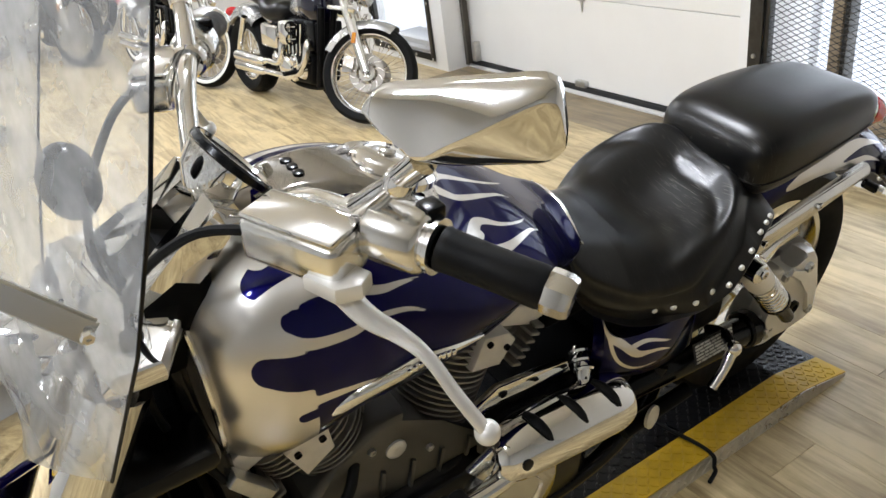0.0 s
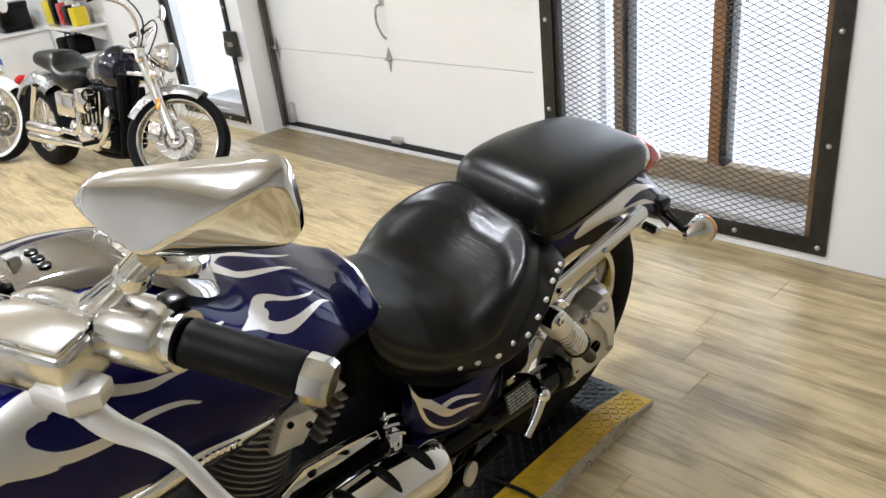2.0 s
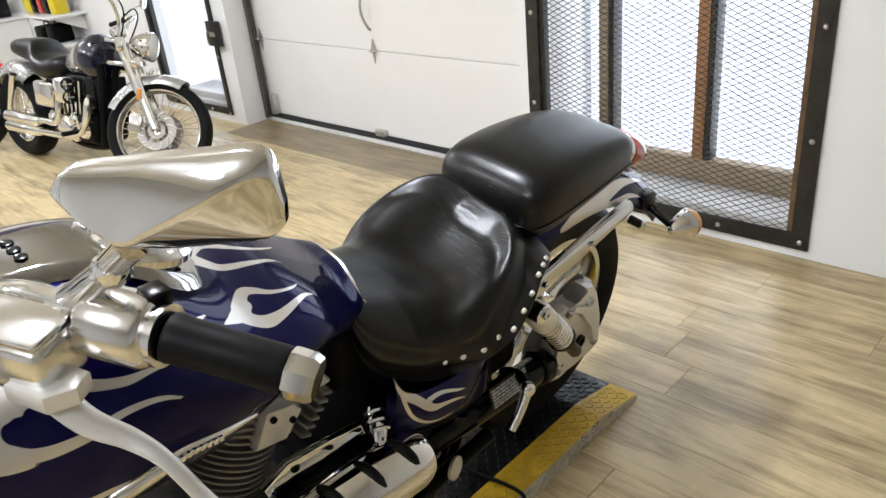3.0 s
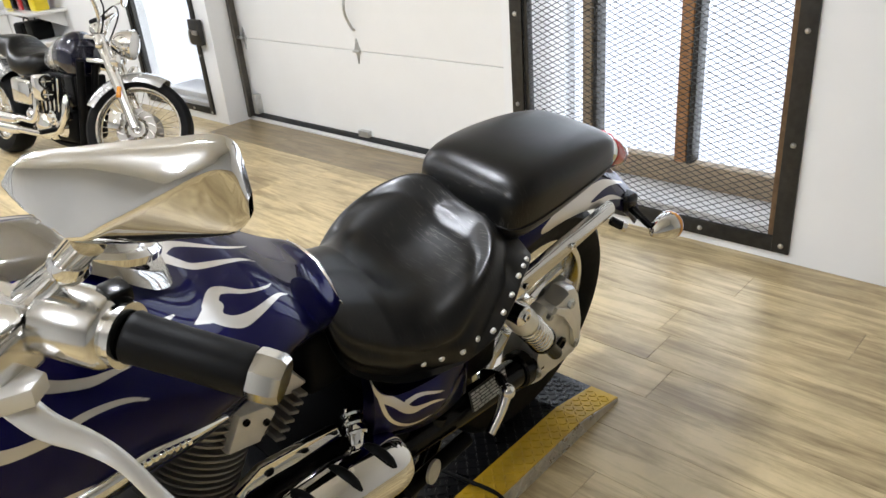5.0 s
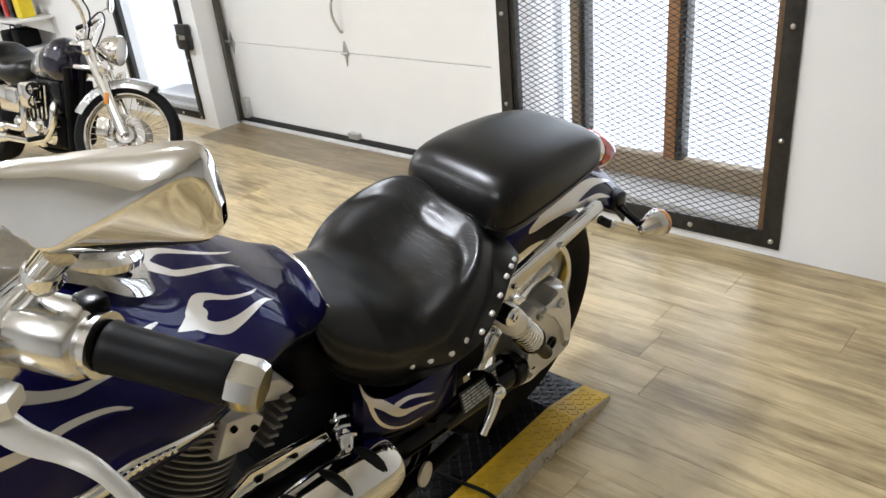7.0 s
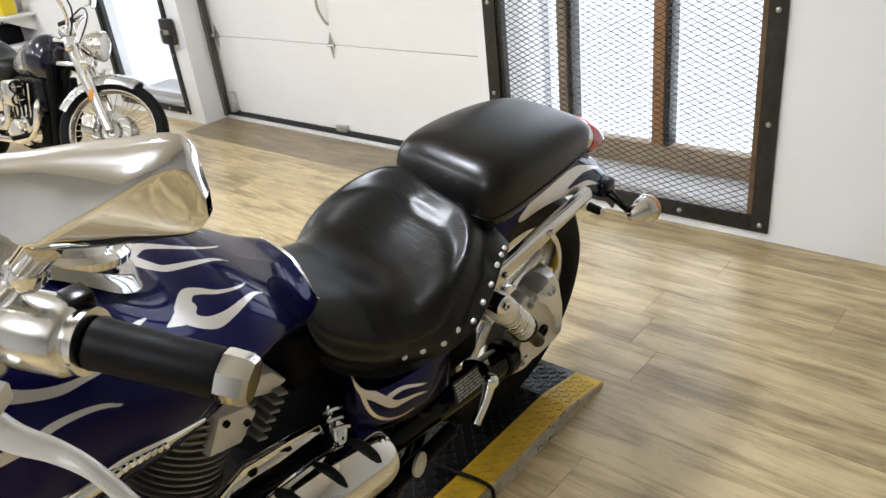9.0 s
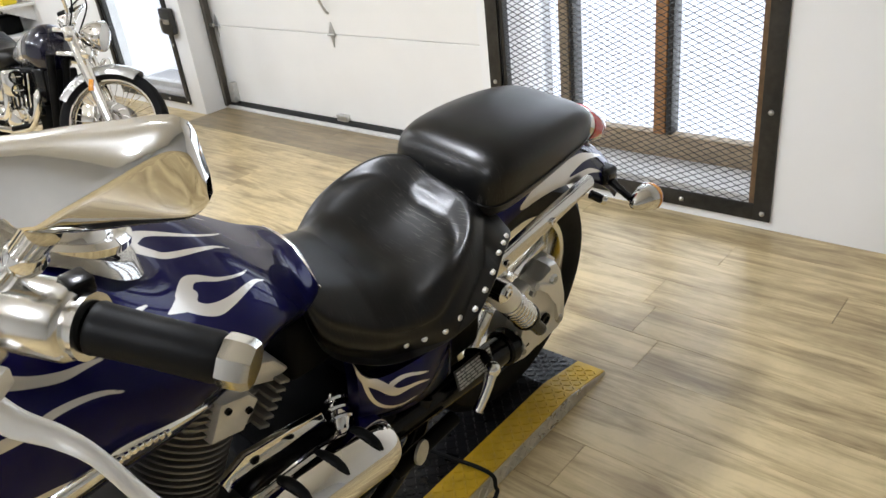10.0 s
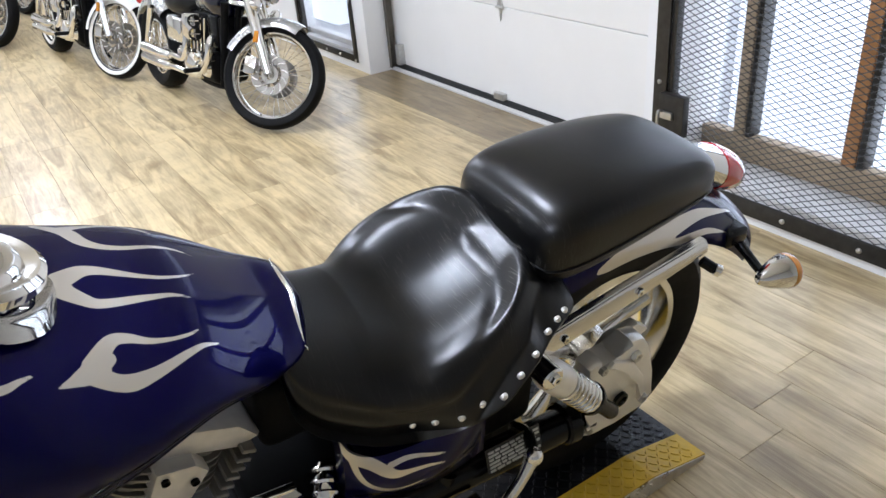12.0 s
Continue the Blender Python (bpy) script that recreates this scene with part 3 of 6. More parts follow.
    lo.matrix_world = pose(xg + 0.075, (y0 + y1) / 2, (gz + z1) / 2, 0, 90, 0)
    return w


win = grated_window("window_1", A0, A1, AB, AT, [(1.50, 0.055, "timber"), (1.985, 0.05, "timber_grey"), (1.47, 0.026, "steel_dark"), (1.955, 0.022, "steel_dark")], "tall window behind a bolted black steel expanded-metal grate")
win2 = grated_window("window_2", B0, B1, BB, BT, [(5.15, 0.055, "sill")], "narrow window behind a black steel expanded-metal grate", 0.09, 0.0011, 0.042, 0.17, "sill")


# lock boxes on the grates
def lock_box(parent, y, z, s):
    bm = box(WX - 0.05, WX - 0.014, y, y + 0.13 * s if s > 0 else y, z, z + 0.17, 0.004) if s > 0 else box(WX - 0.05, WX - 0.014, y - 0.13, y, z, z + 0.17, 0.004)
    o = part("lock_box", bm, "steel_dark", parent, "black steel lock box")
    c = y + 0.05 * s
    bm = box(WX - 0.062, WX - 0.05, c - 0.03, c + 0.03, z + 0.07, z + 0.10, 0.002)
    tube([(WX - 0.06, c + 0.02, z + 0.10), (WX - 0.085, c + 0.02, z + 0.10), (WX - 0.085, c + 0.02, z + 0.02)], 0.006, 8, bm)
    part("lock_handle", bm, "bolt", o, "bright steel lever handle")


lock_box(win, A1 + 0.0, 0.28, -1)
lock_box(win2, B0 - 0.13, 0.565, 1)


# ceiling lamps
def ceiling_lamp(x, y):
    t = thing("ceiling_lamp", "white round pendant lamp on a thin stem, lit", "ceiling lamp", pose(x, y, CEIL - 0.5), "ceiling lamps")
    part("stem", rod((0, 0, 0.0), (0, 0, 0.5), 0.008, 8), "lamp_body", t)
    part("housing", lathe([(0, 0), (0.09, 0), (0.15, -0.04), (0.155, -0.055), (0, -0.055)], (0, 0, 0), (0, 0, 1), 24), "lamp_body", t)
    part("diffuser", lathe([(0, -0.057), (0.135, -0.057), (0.12, -0.068), (0, -0.072)], (0, 0, 0), (0, 0, 1), 24), "lamp", t, "glowing round diffuser")
    la = bpy.data.lights.new("lamp_light", "AREA")
    la.shape, la.size, la.energy, la.color = "DISK", 0.25, LAMP_WATTS, (0.90, 0.95, 1.05)
    lo = new("lamp_light", la)
    lo.parent = t
    lo.location = (0, 0, -0.08)
    up = bpy.data.lights.new("lamp_uplight", "AREA")
    up.shape, up.size, up.energy, up.color = "DISK", 0.30, LAMP_WATTS * 0.22, (0.90, 0.95, 1.05)
    uo = new("lamp_uplight", up)
    uo.parent = t
    uo.matrix_local = pose(0, 0, 0.012, 180, 0, 0)


for ly in (0.2, 2.6, 5.0, 7.6, 10.4):
    ceiling_lamp(-1.4, ly)
for lx, ly in ((0.80, 1.55), (0.90, 4.2), (0.90, 7.2), (0.90, 10.2)):
    ceiling_lamp(lx, ly)

# ---- tread-plate stand under the bike ----
def tread_stand():
    s = thing("bike_stand", "low black tread-plate bike stand with yellow edge and bare metal side", "bike stand")
    y0, y1, yi, h = 1.02, 1.66, 1.115, 0.05
    xa, xb, xc = -1.15, 1.62, 1.81
    zt = 0.012
    bm = bmesh.new()
    box(xa, xb, yi, y1 - 0.095, 0, h, bm=bm)
    add_to(bm, slab([(xb, 0), (xb, h), (xc, zt), (xc, 0)], yi, y1 - 0.095))
    part("deck", bm, "deck_black", s, "black painted tread plate", smooth=False)
    for a, b, nm in ((y0 + 0.003, yi, "edge_strip"), (y1 - 0.095, y1 - 0.003, "edge_strip")):
        bm = box(xa, xb, a, b, 0.001, h + 0.001)
        add_to(bm, slab([(xb, 0.001), (xb, h + 0.001), (xc, zt + 0.001), (xc, 0.001)], a, b))
        part(nm, bm, "deck_yellow", s, "worn yellow painted edge", smooth=False)
    bm = slab([(xa, 0.0), (xa, h - 0.002), (xb, h - 0.002), (xc - 0.004, zt - 0.002), (xc - 0.004, 0.0)], y0, y0 + 0.0028)
    part("side_plate", bm, "deck_bare", s, "bare tread-plate side", smooth=False)
    return s, (y0, y1, yi, h, xa, xb, xc, zt)


stand, STAND = tread_stand()

# ---- the flamed cruiser: x to the tail, y to the bike's right, z up from the tyres ----
LEAN = 10.0
bike = thing("motorcycle", "dark blue cruiser motorcycle with silver flames, leaning on its stand", "motorcycle", pose(0, 1.20, 0.05, LEAN, 0, 0))

TANK = [(0.122, 0.885, 0.80, 0.012), (0.133, 0.945, 0.742, 0.085), (0.155, 0.992, 0.708, 0.132), (0.205, 1.038, 0.700, 0.172), (0.26, 1.064, 0.722, 0.192), (0.324, 1.085, 0.765, 0.207),
        (0.438, 1.064, 0.800, 0.212), (0.562, 0.984, 0.822, 0.230), (0.686, 0.935, 0.838, 0.186), (0.80, 0.856, 0.818, 0.112), (0.848, 0.838, 0.803, 0.088), (0.857, 0.824, 0.800, 0.080)]
TUCK = [(0.12, 0.0), (0.44, 0.0), (0.562, 0.17), (0.686, 0.17), (0.80, -0.04), (0.86, -0.02)]
ROUND = [(0.122, 0.53, 2.6), (0.30, 0.45, 2.4), (0.50, 0.40, 2.0), (0.86, 0.40, 2.0)]


def tank_at(u, phi):
    """The tank's skin; behind its nose it rolls a little further over than the frame."""
    top, bot, half = curve_at(TANK, u)
    k, e = curve_at(ROUND, u)
    mid = bot + k * (top - bot)
    c, s, n = math.cos(phi), math.sin(phi), 2 / e
    y = -half * math.copysign(abs(c) ** n, c)
    z = mid + (top - mid) * abs(s) ** n if s > 0 else mid - (mid - bot) * abs(s) ** 0.77
    y *= 1 - curve_at(TUCK, u)[0] * (1 - max(0.0, s)) ** 1.5
    f = max(0.0, min(1.0, (u - 0.20) / 0.25))
    a = radians(11.5) * f * f * (3 - 2 * f)
    x = u - 0.28 * max(0.0, -y) * max(0.0, (u - 0.62) / 0.23) ** 2
    return Vector((x, y * math.cos(a) - (z - 0.9) * math.sin(a), 0.9 + y * math.sin(a) + (z - 0.9) * math.cos(a)))


def ring_mesh(fn, us, m, caps=True):
    """A closed skin from rings fn(u, angle)."""
    bm = bmesh.new()
    rings = []
    for u in us:
        ring = []
        for k in range(m):
            a = 2 * math.pi * k / m
            v = bm.verts.new(fn(u, a))
            ring.append(v)
        rings.append(ring)
    for a, b in zip(rings, rings[1:]):
        for k in range(m):
            bm.faces.new((a[k], a[(k + 1) % m], b[(k + 1) % m], b[k]))
    if caps:
        bm.faces.new(list(reversed(rings[0])))
        bm.faces.new(rings[-1])
    return bm


def inside_stroke(pts, keys, fn):
    """How far inside a tapered stroke each of the points lies. The stroke runs over the skin fn through keys (u, angle, radius)."""
    line = []
    for i in range(len(keys) - 1):
        k0, k1, k2, k3 = keys[max(i - 1, 0)], keys[i], keys[i + 1], keys[min(i + 2, len(keys) - 1)]
        for t in (0, 0.25, 0.5, 0.75):
            q = [0.5 * (2 * b + (c - a) * t + (2 * a - 5 * b + 4 * c - d) * t * t + (3 * b - a - 3 * c + d) * t ** 3) for a, b, c, d in zip(k0, k1, k2, k3)]
            line.append((np.array(fn(q[0], q[1])), max(q[2], 0.0002)))
    line.append((np.array(fn(keys[-1][0], keys[-1][1])), keys[-1][2]))
    best = np.full(len(pts), -1.0)
    for (a, ra), (b, rb) in zip(line, line[1:]):
        d = b - a
        t = np.clip((pts - a) @ d / max(d @ d, 1e-12), 0, 1)
        ra, rb = (r - 2 * max(0.0, 0.0015 - r) for r in (ra, rb))
        best = np.maximum(best, ra + (rb - ra) * t - np.linalg.norm(pts - a - t[:, None] * d, axis=1))
    return best


def paint_flames(ob, value):
    at = ob.data.attributes.new("lick_edge", "FLOAT", "POINT")
    at.data.foreach_set("value", value.astype(np.float32))


def verts_of(ob):
    co = np.empty(len(ob.data.vertices) * 3, np.float32)
    ob.data.vertices.foreach_get("co", co)
    return co.reshape(-1, 3).astype(float)


# silver licks over blue, and blue drops cut into the silver nose of the tank
LICKS = [
    [(0.209, 0.57, 0.0185), (0.233, 0.46, 0.0114), (0.270, 0.38, 0.0078), (0.312, 0.38, 0.0062), (0.344, 0.46, 0.0047), (0.376, 0.50, 0.0037), (0.403, 0.50, 0.0027), (0.430, 0.45, 0.0006)],
    [(0.179, 0.08, 0.0196), (0.209, 0.03, 0.0113), (0.243, -0.01, 0.0083), (0.270, -0.01, 0.0068), (0.314, -0.02, 0.0045), (0.366, -0.02, 0.0031), (0.412, -0.01, 0.0006)],
    [(0.262, 0.80, 0.018), (0.288, 0.78, 0.0125), (0.314, 0.73, 0.0088), (0.339, 0.69, 0.0064), (0.368, 0.68, 0.0056), (0.395, 0.71, 0.0036), (0.432, 0.75, 0.0006)],
    [(0.250, 1.18, 0.022), (0.290, 1.16, 0.015), (0.340, 1.06, 0.010), (0.390, 0.99, 0.008), (0.440, 0.96, 0.0062), (0.475, 0.99, 0.0050), (0.492, 1.04, 0.0032), (0.510, 1.09, 0.0006)],
    [(0.231, 0.76, 0.0169), (0.255, 0.79, 0.0183), (0.280, 0.85, 0.0126), (0.290, 0.92, 0.0021)],
]
FLAMES = [
    [(0.521, 1.00, 0.0006), (0.537, 1.035, 0.0061), (0.556, 1.08, 0.0124), (0.577, 1.15, 0.0098)],
    [(0.561, 1.12, 0.0124), (0.586, 1.25, 0.0089), (0.605, 1.25, 0.0071), (0.628, 1.19, 0.0043), (0.653, 1.16, 0.0029), (0.676, 1.16, 0.0022), (0.695, 1.20, 0.0006)],
    [(0.559, 1.07, 0.0144), (0.575, 1.00, 0.0112), (0.593, 0.965, 0.0107), (0.619, 0.97, 0.0077), (0.642, 0.99, 0.0060), (0.667, 1.02, 0.0047), (0.690, 1.04, 0.0029), (0.716, 1.00, 0.0006)],
    [(0.561, 1.63, 0.0148), (0.575, 1.57, 0.0111), (0.589, 1.52, 0.0081), (0.609, 1.51, 0.0070), (0.632, 1.51, 0.0060), (0.656, 1.51, 0.0045), (0.679, 1.51, 0.0030), (0.704, 1.47, 0.0006)],
    [(0.563, 1.72, 0.0135), (0.586, 1.79, 0.0107), (0.605, 1.79, 0.0081), (0.628, 1.75, 0.0058), (0.651, 1.71, 0.0040), (0.676, 1.69, 0.0031), (0.702, 1.72, 0.0020), (0.725, 1.80, 0.0006)],
    [(0.560, 2.42, 0.0067), (0.589, 2.29, 0.0116), (0.602, 2.13, 0.0098), (0.621, 2.05, 0.0064), (0.649, 2.03, 0.0048), (0.686, 2.08, 0.0033), (0.711, 2.10, 0.0022), (0.736, 2.06, 0.0006)],
    [(0.590, 2.36, 0.0090), (0.619, 2.46, 0.0060), (0.646, 2.52, 0.0038), (0.672, 2.48, 0.0025), (0.704, 2.30, 0.0006)],
]
DROPS = [
    [(0.253, 0.59, 0.0148), (0.278, 0.53, 0.0211), (0.330, 0.54, 0.0215)],
    [(0.209, 0.27, 0.0218), (0.243, 0.19, 0.0276), (0.300, 0.17, 0.0300)],
    [(0.238, -0.11, 0.0084), (0.270, -0.11, 0.0095), (0.340, -0.14, 0.0120)],
    [(0.231, 0.97, 0.0192), (0.251, 1.02, 0.0213), (0.300, 1.02, 0.0213)],
]


def mirrored(stroke):
    return [(u, math.pi - phi, r) for u, phi, r in stroke]


tank = part("fuel_tank", ring_mesh(tank_at, [0.122 + 0.735 * i / 350 for i in range(351)], 288), "paint", bike, "candy blue tank with silver flames")
co = verts_of(tank)
nose = 0.256 + 0.02 * np.clip((co[:, 2] - 0.98) / 0.05, 0, 1) - co[:, 0]
for d in DROPS:
    for k in (d, mirrored(d)):
        nose = np.minimum(nose, -inside_stroke(co, k, tank_at))
for d in LICKS:
    for k in (d, mirrored(d)):
        nose = np.maximum(nose, inside_stroke(co, k, tank_at))
for k in FLAMES:
    nose = np.maximum(nose, inside_stroke(co, k, tank_at))
paint_flames(tank, nose)


def tank_skin(u, phi, lift=0.0):
    """A point on the tank, lifted off its skin."""
    p = tank_at(u, phi)
    du, dp = tank_at(u + 0.003, phi) - tank_at(u - 0.003, phi), tank_at(u, phi + 0.01) - tank_at(u, phi - 0.01)
    n = du.cross(dp).normalized()
    mid = Vector((u, 0, 0.88))
    if n.dot(p - mid) < 0:
        n = -n
    return p + n * lift


# chrome console on the tank, with the filler cap
def console_at(s, t):
    u = 0.28 + 0.275 * s
    half = curve_at([(0.0, 0.050), (0.25, 0.062), (0.5, 0.072), (0.74, 0.104), (0.88, 0.088), (0.96, 0.054), (1.0, 0.004)], s)[0]
    y = half * t
    top = curve_at(TANK, u)[0]
    drop = 0.9 * y * y
    return Vector((u, y, top + 0.012 - drop - 0.016 * max(0.0, abs(t) - 0.8) / 0.2))


bm = bmesh.new()
grid = [[bm.verts.new(console_at(i / 40, -1 + 2 * j / 24)) for j in range(25)] for i in range(41)]
for a, b in zip(grid, grid[1:]):
    for j in range(24):
        bm.faces.new((a[j], a[j + 1], b[j + 1], b[j]))
bmesh.ops.solidify(bm, geom=bm.faces, thickness=-0.012)
console = part("tank_console", bm, "chrome", bike, "chrome tank-top console")
CAP = (0.480, -0.004, 1.050)
UPN = (0.33, 0, 1)
bm = lathe([(0.078, -0.004), (0.078, 0.006), (0.071, 0.012), (0.064, 0.008), (0.056, 0.007), (0.052, 0.016), (0.044, 0.022), (0.020, 0.024), (0, 0.024)], CAP, UPN, 48)
part("filler_cap", bm, "chrome", console, "round chrome filler cap")
bm = lathe([(0, 0.024), (0.012, 0.024), (0.014, 0.028), (0.010, 0.031), (0.004, 0.031), (0.004, 0.027), (0, 0.027)], CAP, UPN, 24)
part("key_lock", bm, "satin", console, "key lock of the cap")
for k in range(3):
    part("warning_lamp", lathe([(0.008, 0), (0.008, 0.004), (0.005, 0.005), (0, 0.005)], (0.345, -0.02 + 0.02 * k, curve_at(TANK, 0.345)[0] + 0.010), (0.05, 0, 1), 12), "black", console)
part("ignition_switch", lathe([(0.017, 0), (0.017, 0.008), (0.012, 0.010), (0, 0.010)], (0.395, 0, 1.065), (0.1, 0, 1), 20), "black", console, "black ignition switch")

# bright trim round the rear of the tank, long strip and badge low on its side
bm = tube([tank_skin(0.849 - 0.006 * math.sin(a), a, 0.002) for a in [radians(4 + 172 * i / 30) for i in range(31)]], [0.0010 + 0.0042 * math.sin(math.pi * i / 30) ** 1.5 for i in range(31)], 10, steps=2)
part("tank_trim", bm, "chrome", bike, "chrome trim behind the tank")
bm = tube([tank_skin(0.146, radians(a), 0.003) for a in range(80, -101, -6)], 0.0052, 8, steps=2)
part("tank_seam", bm, "satin", bike, "bright seam round the nose of the tank")
# added black block: closes the gap under the tank so it looks dark inside
part("tank_mount", box(0.735, 0.85, -0.085, 0.08, 0.645, 0.775, 0.02, 3), "black_matt", bike, "black filler block that darkens the gap under the rear of the tank")
STRIP = [(0.256, -0.168, 0.817), (0.288, -0.188, 0.841), (0.316, -0.203, 0.861), (0.363, -0.214, 0.875), (0.398, -0.216, 0.881), (0.455, -0.212, 0.869), (0.515, -0.198, 0.849)]
strip = part("tank_strip", tube(STRIP, [0.008, 0.014, 0.013, 0.012, 0.010, 0.007, 0.003], 14), "chrome", bike, "polished lower tank strip")
for k in range(9):
    u = 0.372 + 0.009 * k
    y, z = curve_at(STRIP, u)
    part("badge", box(u, u + 0.006, y - 0.014, y - 0.008, z - 0.001, z + 0.007, 0.001, 1), "chrome", strip)

# seat: a dished saddle with a valance, and a separate pillion pad
# half-width and lower edge along the seat; the fall of the pad in front of and behind its raised rim
SKIRT = [(0.805, 0.085, 0.800), (0.812, 0.110, 0.770), (0.835, 0.133, 0.728), (0.87, 0.150, 0.695), (0.905, 0.161, 0.672), (0.948, 0.170, 0.660), (0.977, 0.184, 0.669), (1.011, 0.200, 0.682), (1.045, 0.2135, 0.703), (1.079, 0.2195, 0.722),
         (1.114, 0.2145, 0.743), (1.149, 0.2055, 0.760), (1.179, 0.1955, 0.783), (1.223, 0.1785, 0.786), (1.262, 0.155, 0.776), (1.275, 0.13, 0.770)]
BUCKET = [(0.0, 0.0), (0.008, 0.0016), (0.018, 0.0080), (0.043, 0.0245), (0.056, 0.0295), (0.075, 0.0325), (0.10, 0.0385), (0.14, 0.0480), (0.19, 0.0560), (0.24, 0.0530), (0.30, 0.0380), (0.36, 0.0110), (0.40, -0.012), (0.43, -0.022)]
BEHIND = [(0.0, 0.0), (0.008, 0.0016), (0.02, 0.010), (0.04, 0.026), (0.07, 0.044), (0.10, 0.058), (0.2, 0.09)]
ROLL = 0.22


def seat_at(u, phi):
    half, low = curve_at(SKIRT, u)
    c, s = math.cos(phi), math.sin(phi)
    if c < 0:
        low -= 0.10 * min(1.0, -2 * c)
    if s >= 0:
        p = 3.0 + (2.4 if c > 0 else 0.2) * max(0.0, min(1.0, (u - 0.90) / 0.10))
        y = -half * math.copysign(abs(c) ** (2 / p), c)
        q = y * y
        rim = 1.2146 - 1.337 * q - 96.3 * q * q
        d = rim - u
        flank = max(0.0, min(1.0, (abs(y) - 0.125) / 0.055))
        flank *= flank * (3 - 2 * flank)
        if d > 0:
            fall = curve_at(BUCKET, d)[0] * (1 - flank) + 0.030 * min(1.0, d / 0.16) ** 1.5 * flank
            fall += 0.011 * max(0.0, 1 - (y / 0.13) ** 2) * max(0.0, 1 - ((d - 0.17) / 0.11) ** 2)
        else:
            fall = curve_at(BEHIND, -d)[0] * (1 - 0.6 * flank)
        high = 0.829 + 1.97 * q - 105 * q * q - fall
        high = max(high, low + 0.030 * (1 - (y / half) ** 2) + 0.006)
        z = low + (high - low) * max(0.0, 1 - abs(y / half) ** p) ** (1 / p)
        # the pad overhangs the skirt below it
        pinch = 0.006 * math.exp(-((z - low - 0.052) / 0.013) ** 2) * max(0.0, min(1.0, (1.13 - u) / 0.1))
        pinch += 0.017 * max(0.0, min(1.0, (1.03 - u) / 0.08)) * max(0.0, min(1.0, (low + 0.062 - z) / 0.05))
        y -= math.copysign(min(abs(y), pinch), y)
    else:
        y = -half * math.copysign(abs(c) ** 0.5, c)
        z = low - 0.006 * abs(s) ** 0.5
    nose = max(0.0, min(1.0, (0.96 - u) / 0.14))
    return Vector((u - 0.34 * max(0.0, -y) * nose * nose, y, z + (ROLL if y < 0 else ROLL + 0.03) * y))


part("rider_seat", ring_mesh(seat_at, [0.805 + 0.47 * (i / 164) for i in range(165)], 200), "leather", bike, "worn black vinyl rider seat")
PILL = [(1.212, 0.858, 0.785, 0.09), (1.222, 0.884, 0.768, 0.120), (1.255, 0.908, 0.758, 0.138), (1.33, 0.919, 0.76, 0.143), (1.45, 0.918, 0.772, 0.139),
        (1.55, 0.908, 0.782, 0.130), (1.615, 0.892, 0.788, 0.117), (1.645, 0.868, 0.795, 0.095), (1.652, 0.835, 0.81, 0.07)]


def pill_at(u, phi):
    top, bot, half = curve_at(PILL, u)
    mid = bot + 0.5 * (top - bot)
    c, s, n = math.cos(phi), math.sin(phi), 2 / 3.8
    return Vector((u, -half * math.copysign(abs(c) ** n, c), mid + (top - bot) / 2 * math.copysign(abs(s) ** n, s)))


part("pillion_seat", ring_mesh(pill_at, [1.212 + 0.44 * i / 50 for i in range(51)], 64), "leather", bike, "plain black vinyl pillion pad")

# wheels
AXLE = (1.525, 0.045, 0.343)
FAXLE = (-0.30, 0.0, 0.33)


def tyre_profile(r, w, rim):
    h = r - rim
    return [(rim, -w * 0.36), (rim + h * 0.35, -w * 0.49), (r - h * 0.32, -w * 0.5), (r - h * 0.08, -w * 0.36), (r, -w * 0.12), (r, w * 0.12), (r - h * 0.08, w * 0.36), (r - h * 0.32, w * 0.5), (rim + h * 0.35, w * 0.49), (rim, w * 0.36)]


def cast_wheel(parent, c, r, w, rim):
    t = part("tyre", lathe(tyre_profile(r, w, rim), c, (0, 1, 0), 64, closed=True), "tyre", parent, "black road tyre")
    bm = lathe([(rim + 0.004, -w * 0.39), (rim - 0.014, -w * 0.40), (rim - 0.03, -w * 0.22), (rim - 0.035, 0), (rim - 0.03, w * 0.22), (rim - 0.012, w * 0.38), (rim + 0.004, w * 0.37)], c, (0, 1, 0), 64)
    part("rim", bm, "satin", parent, "polished alloy rim")
    bm = bmesh.new()
    for k in range(5):
        a = 2 * math.pi * k / 5 + 0.3
        d = Vector((math.cos(a), 0, math.sin(a)))
        tube([Vector(c) + d * 0.05, Vector(c) + d * (rim * 0.55), Vector(c) + d * (rim - 0.025)], [0.03, 0.018, 0.026], 10, bm)
    rod((c[0], c[1] - 0.07, c[2]), (c[0], c[1] + 0.07, c[2]), 0.065, 24, bm)
    part("spokes", bm, "satin", parent, "cast alloy spokes and hub")


cast_wheel(bike, AXLE, 0.343, 0.15, 0.235)
cast_wheel(bike, FAXLE, 0.33, 0.13, 0.23)


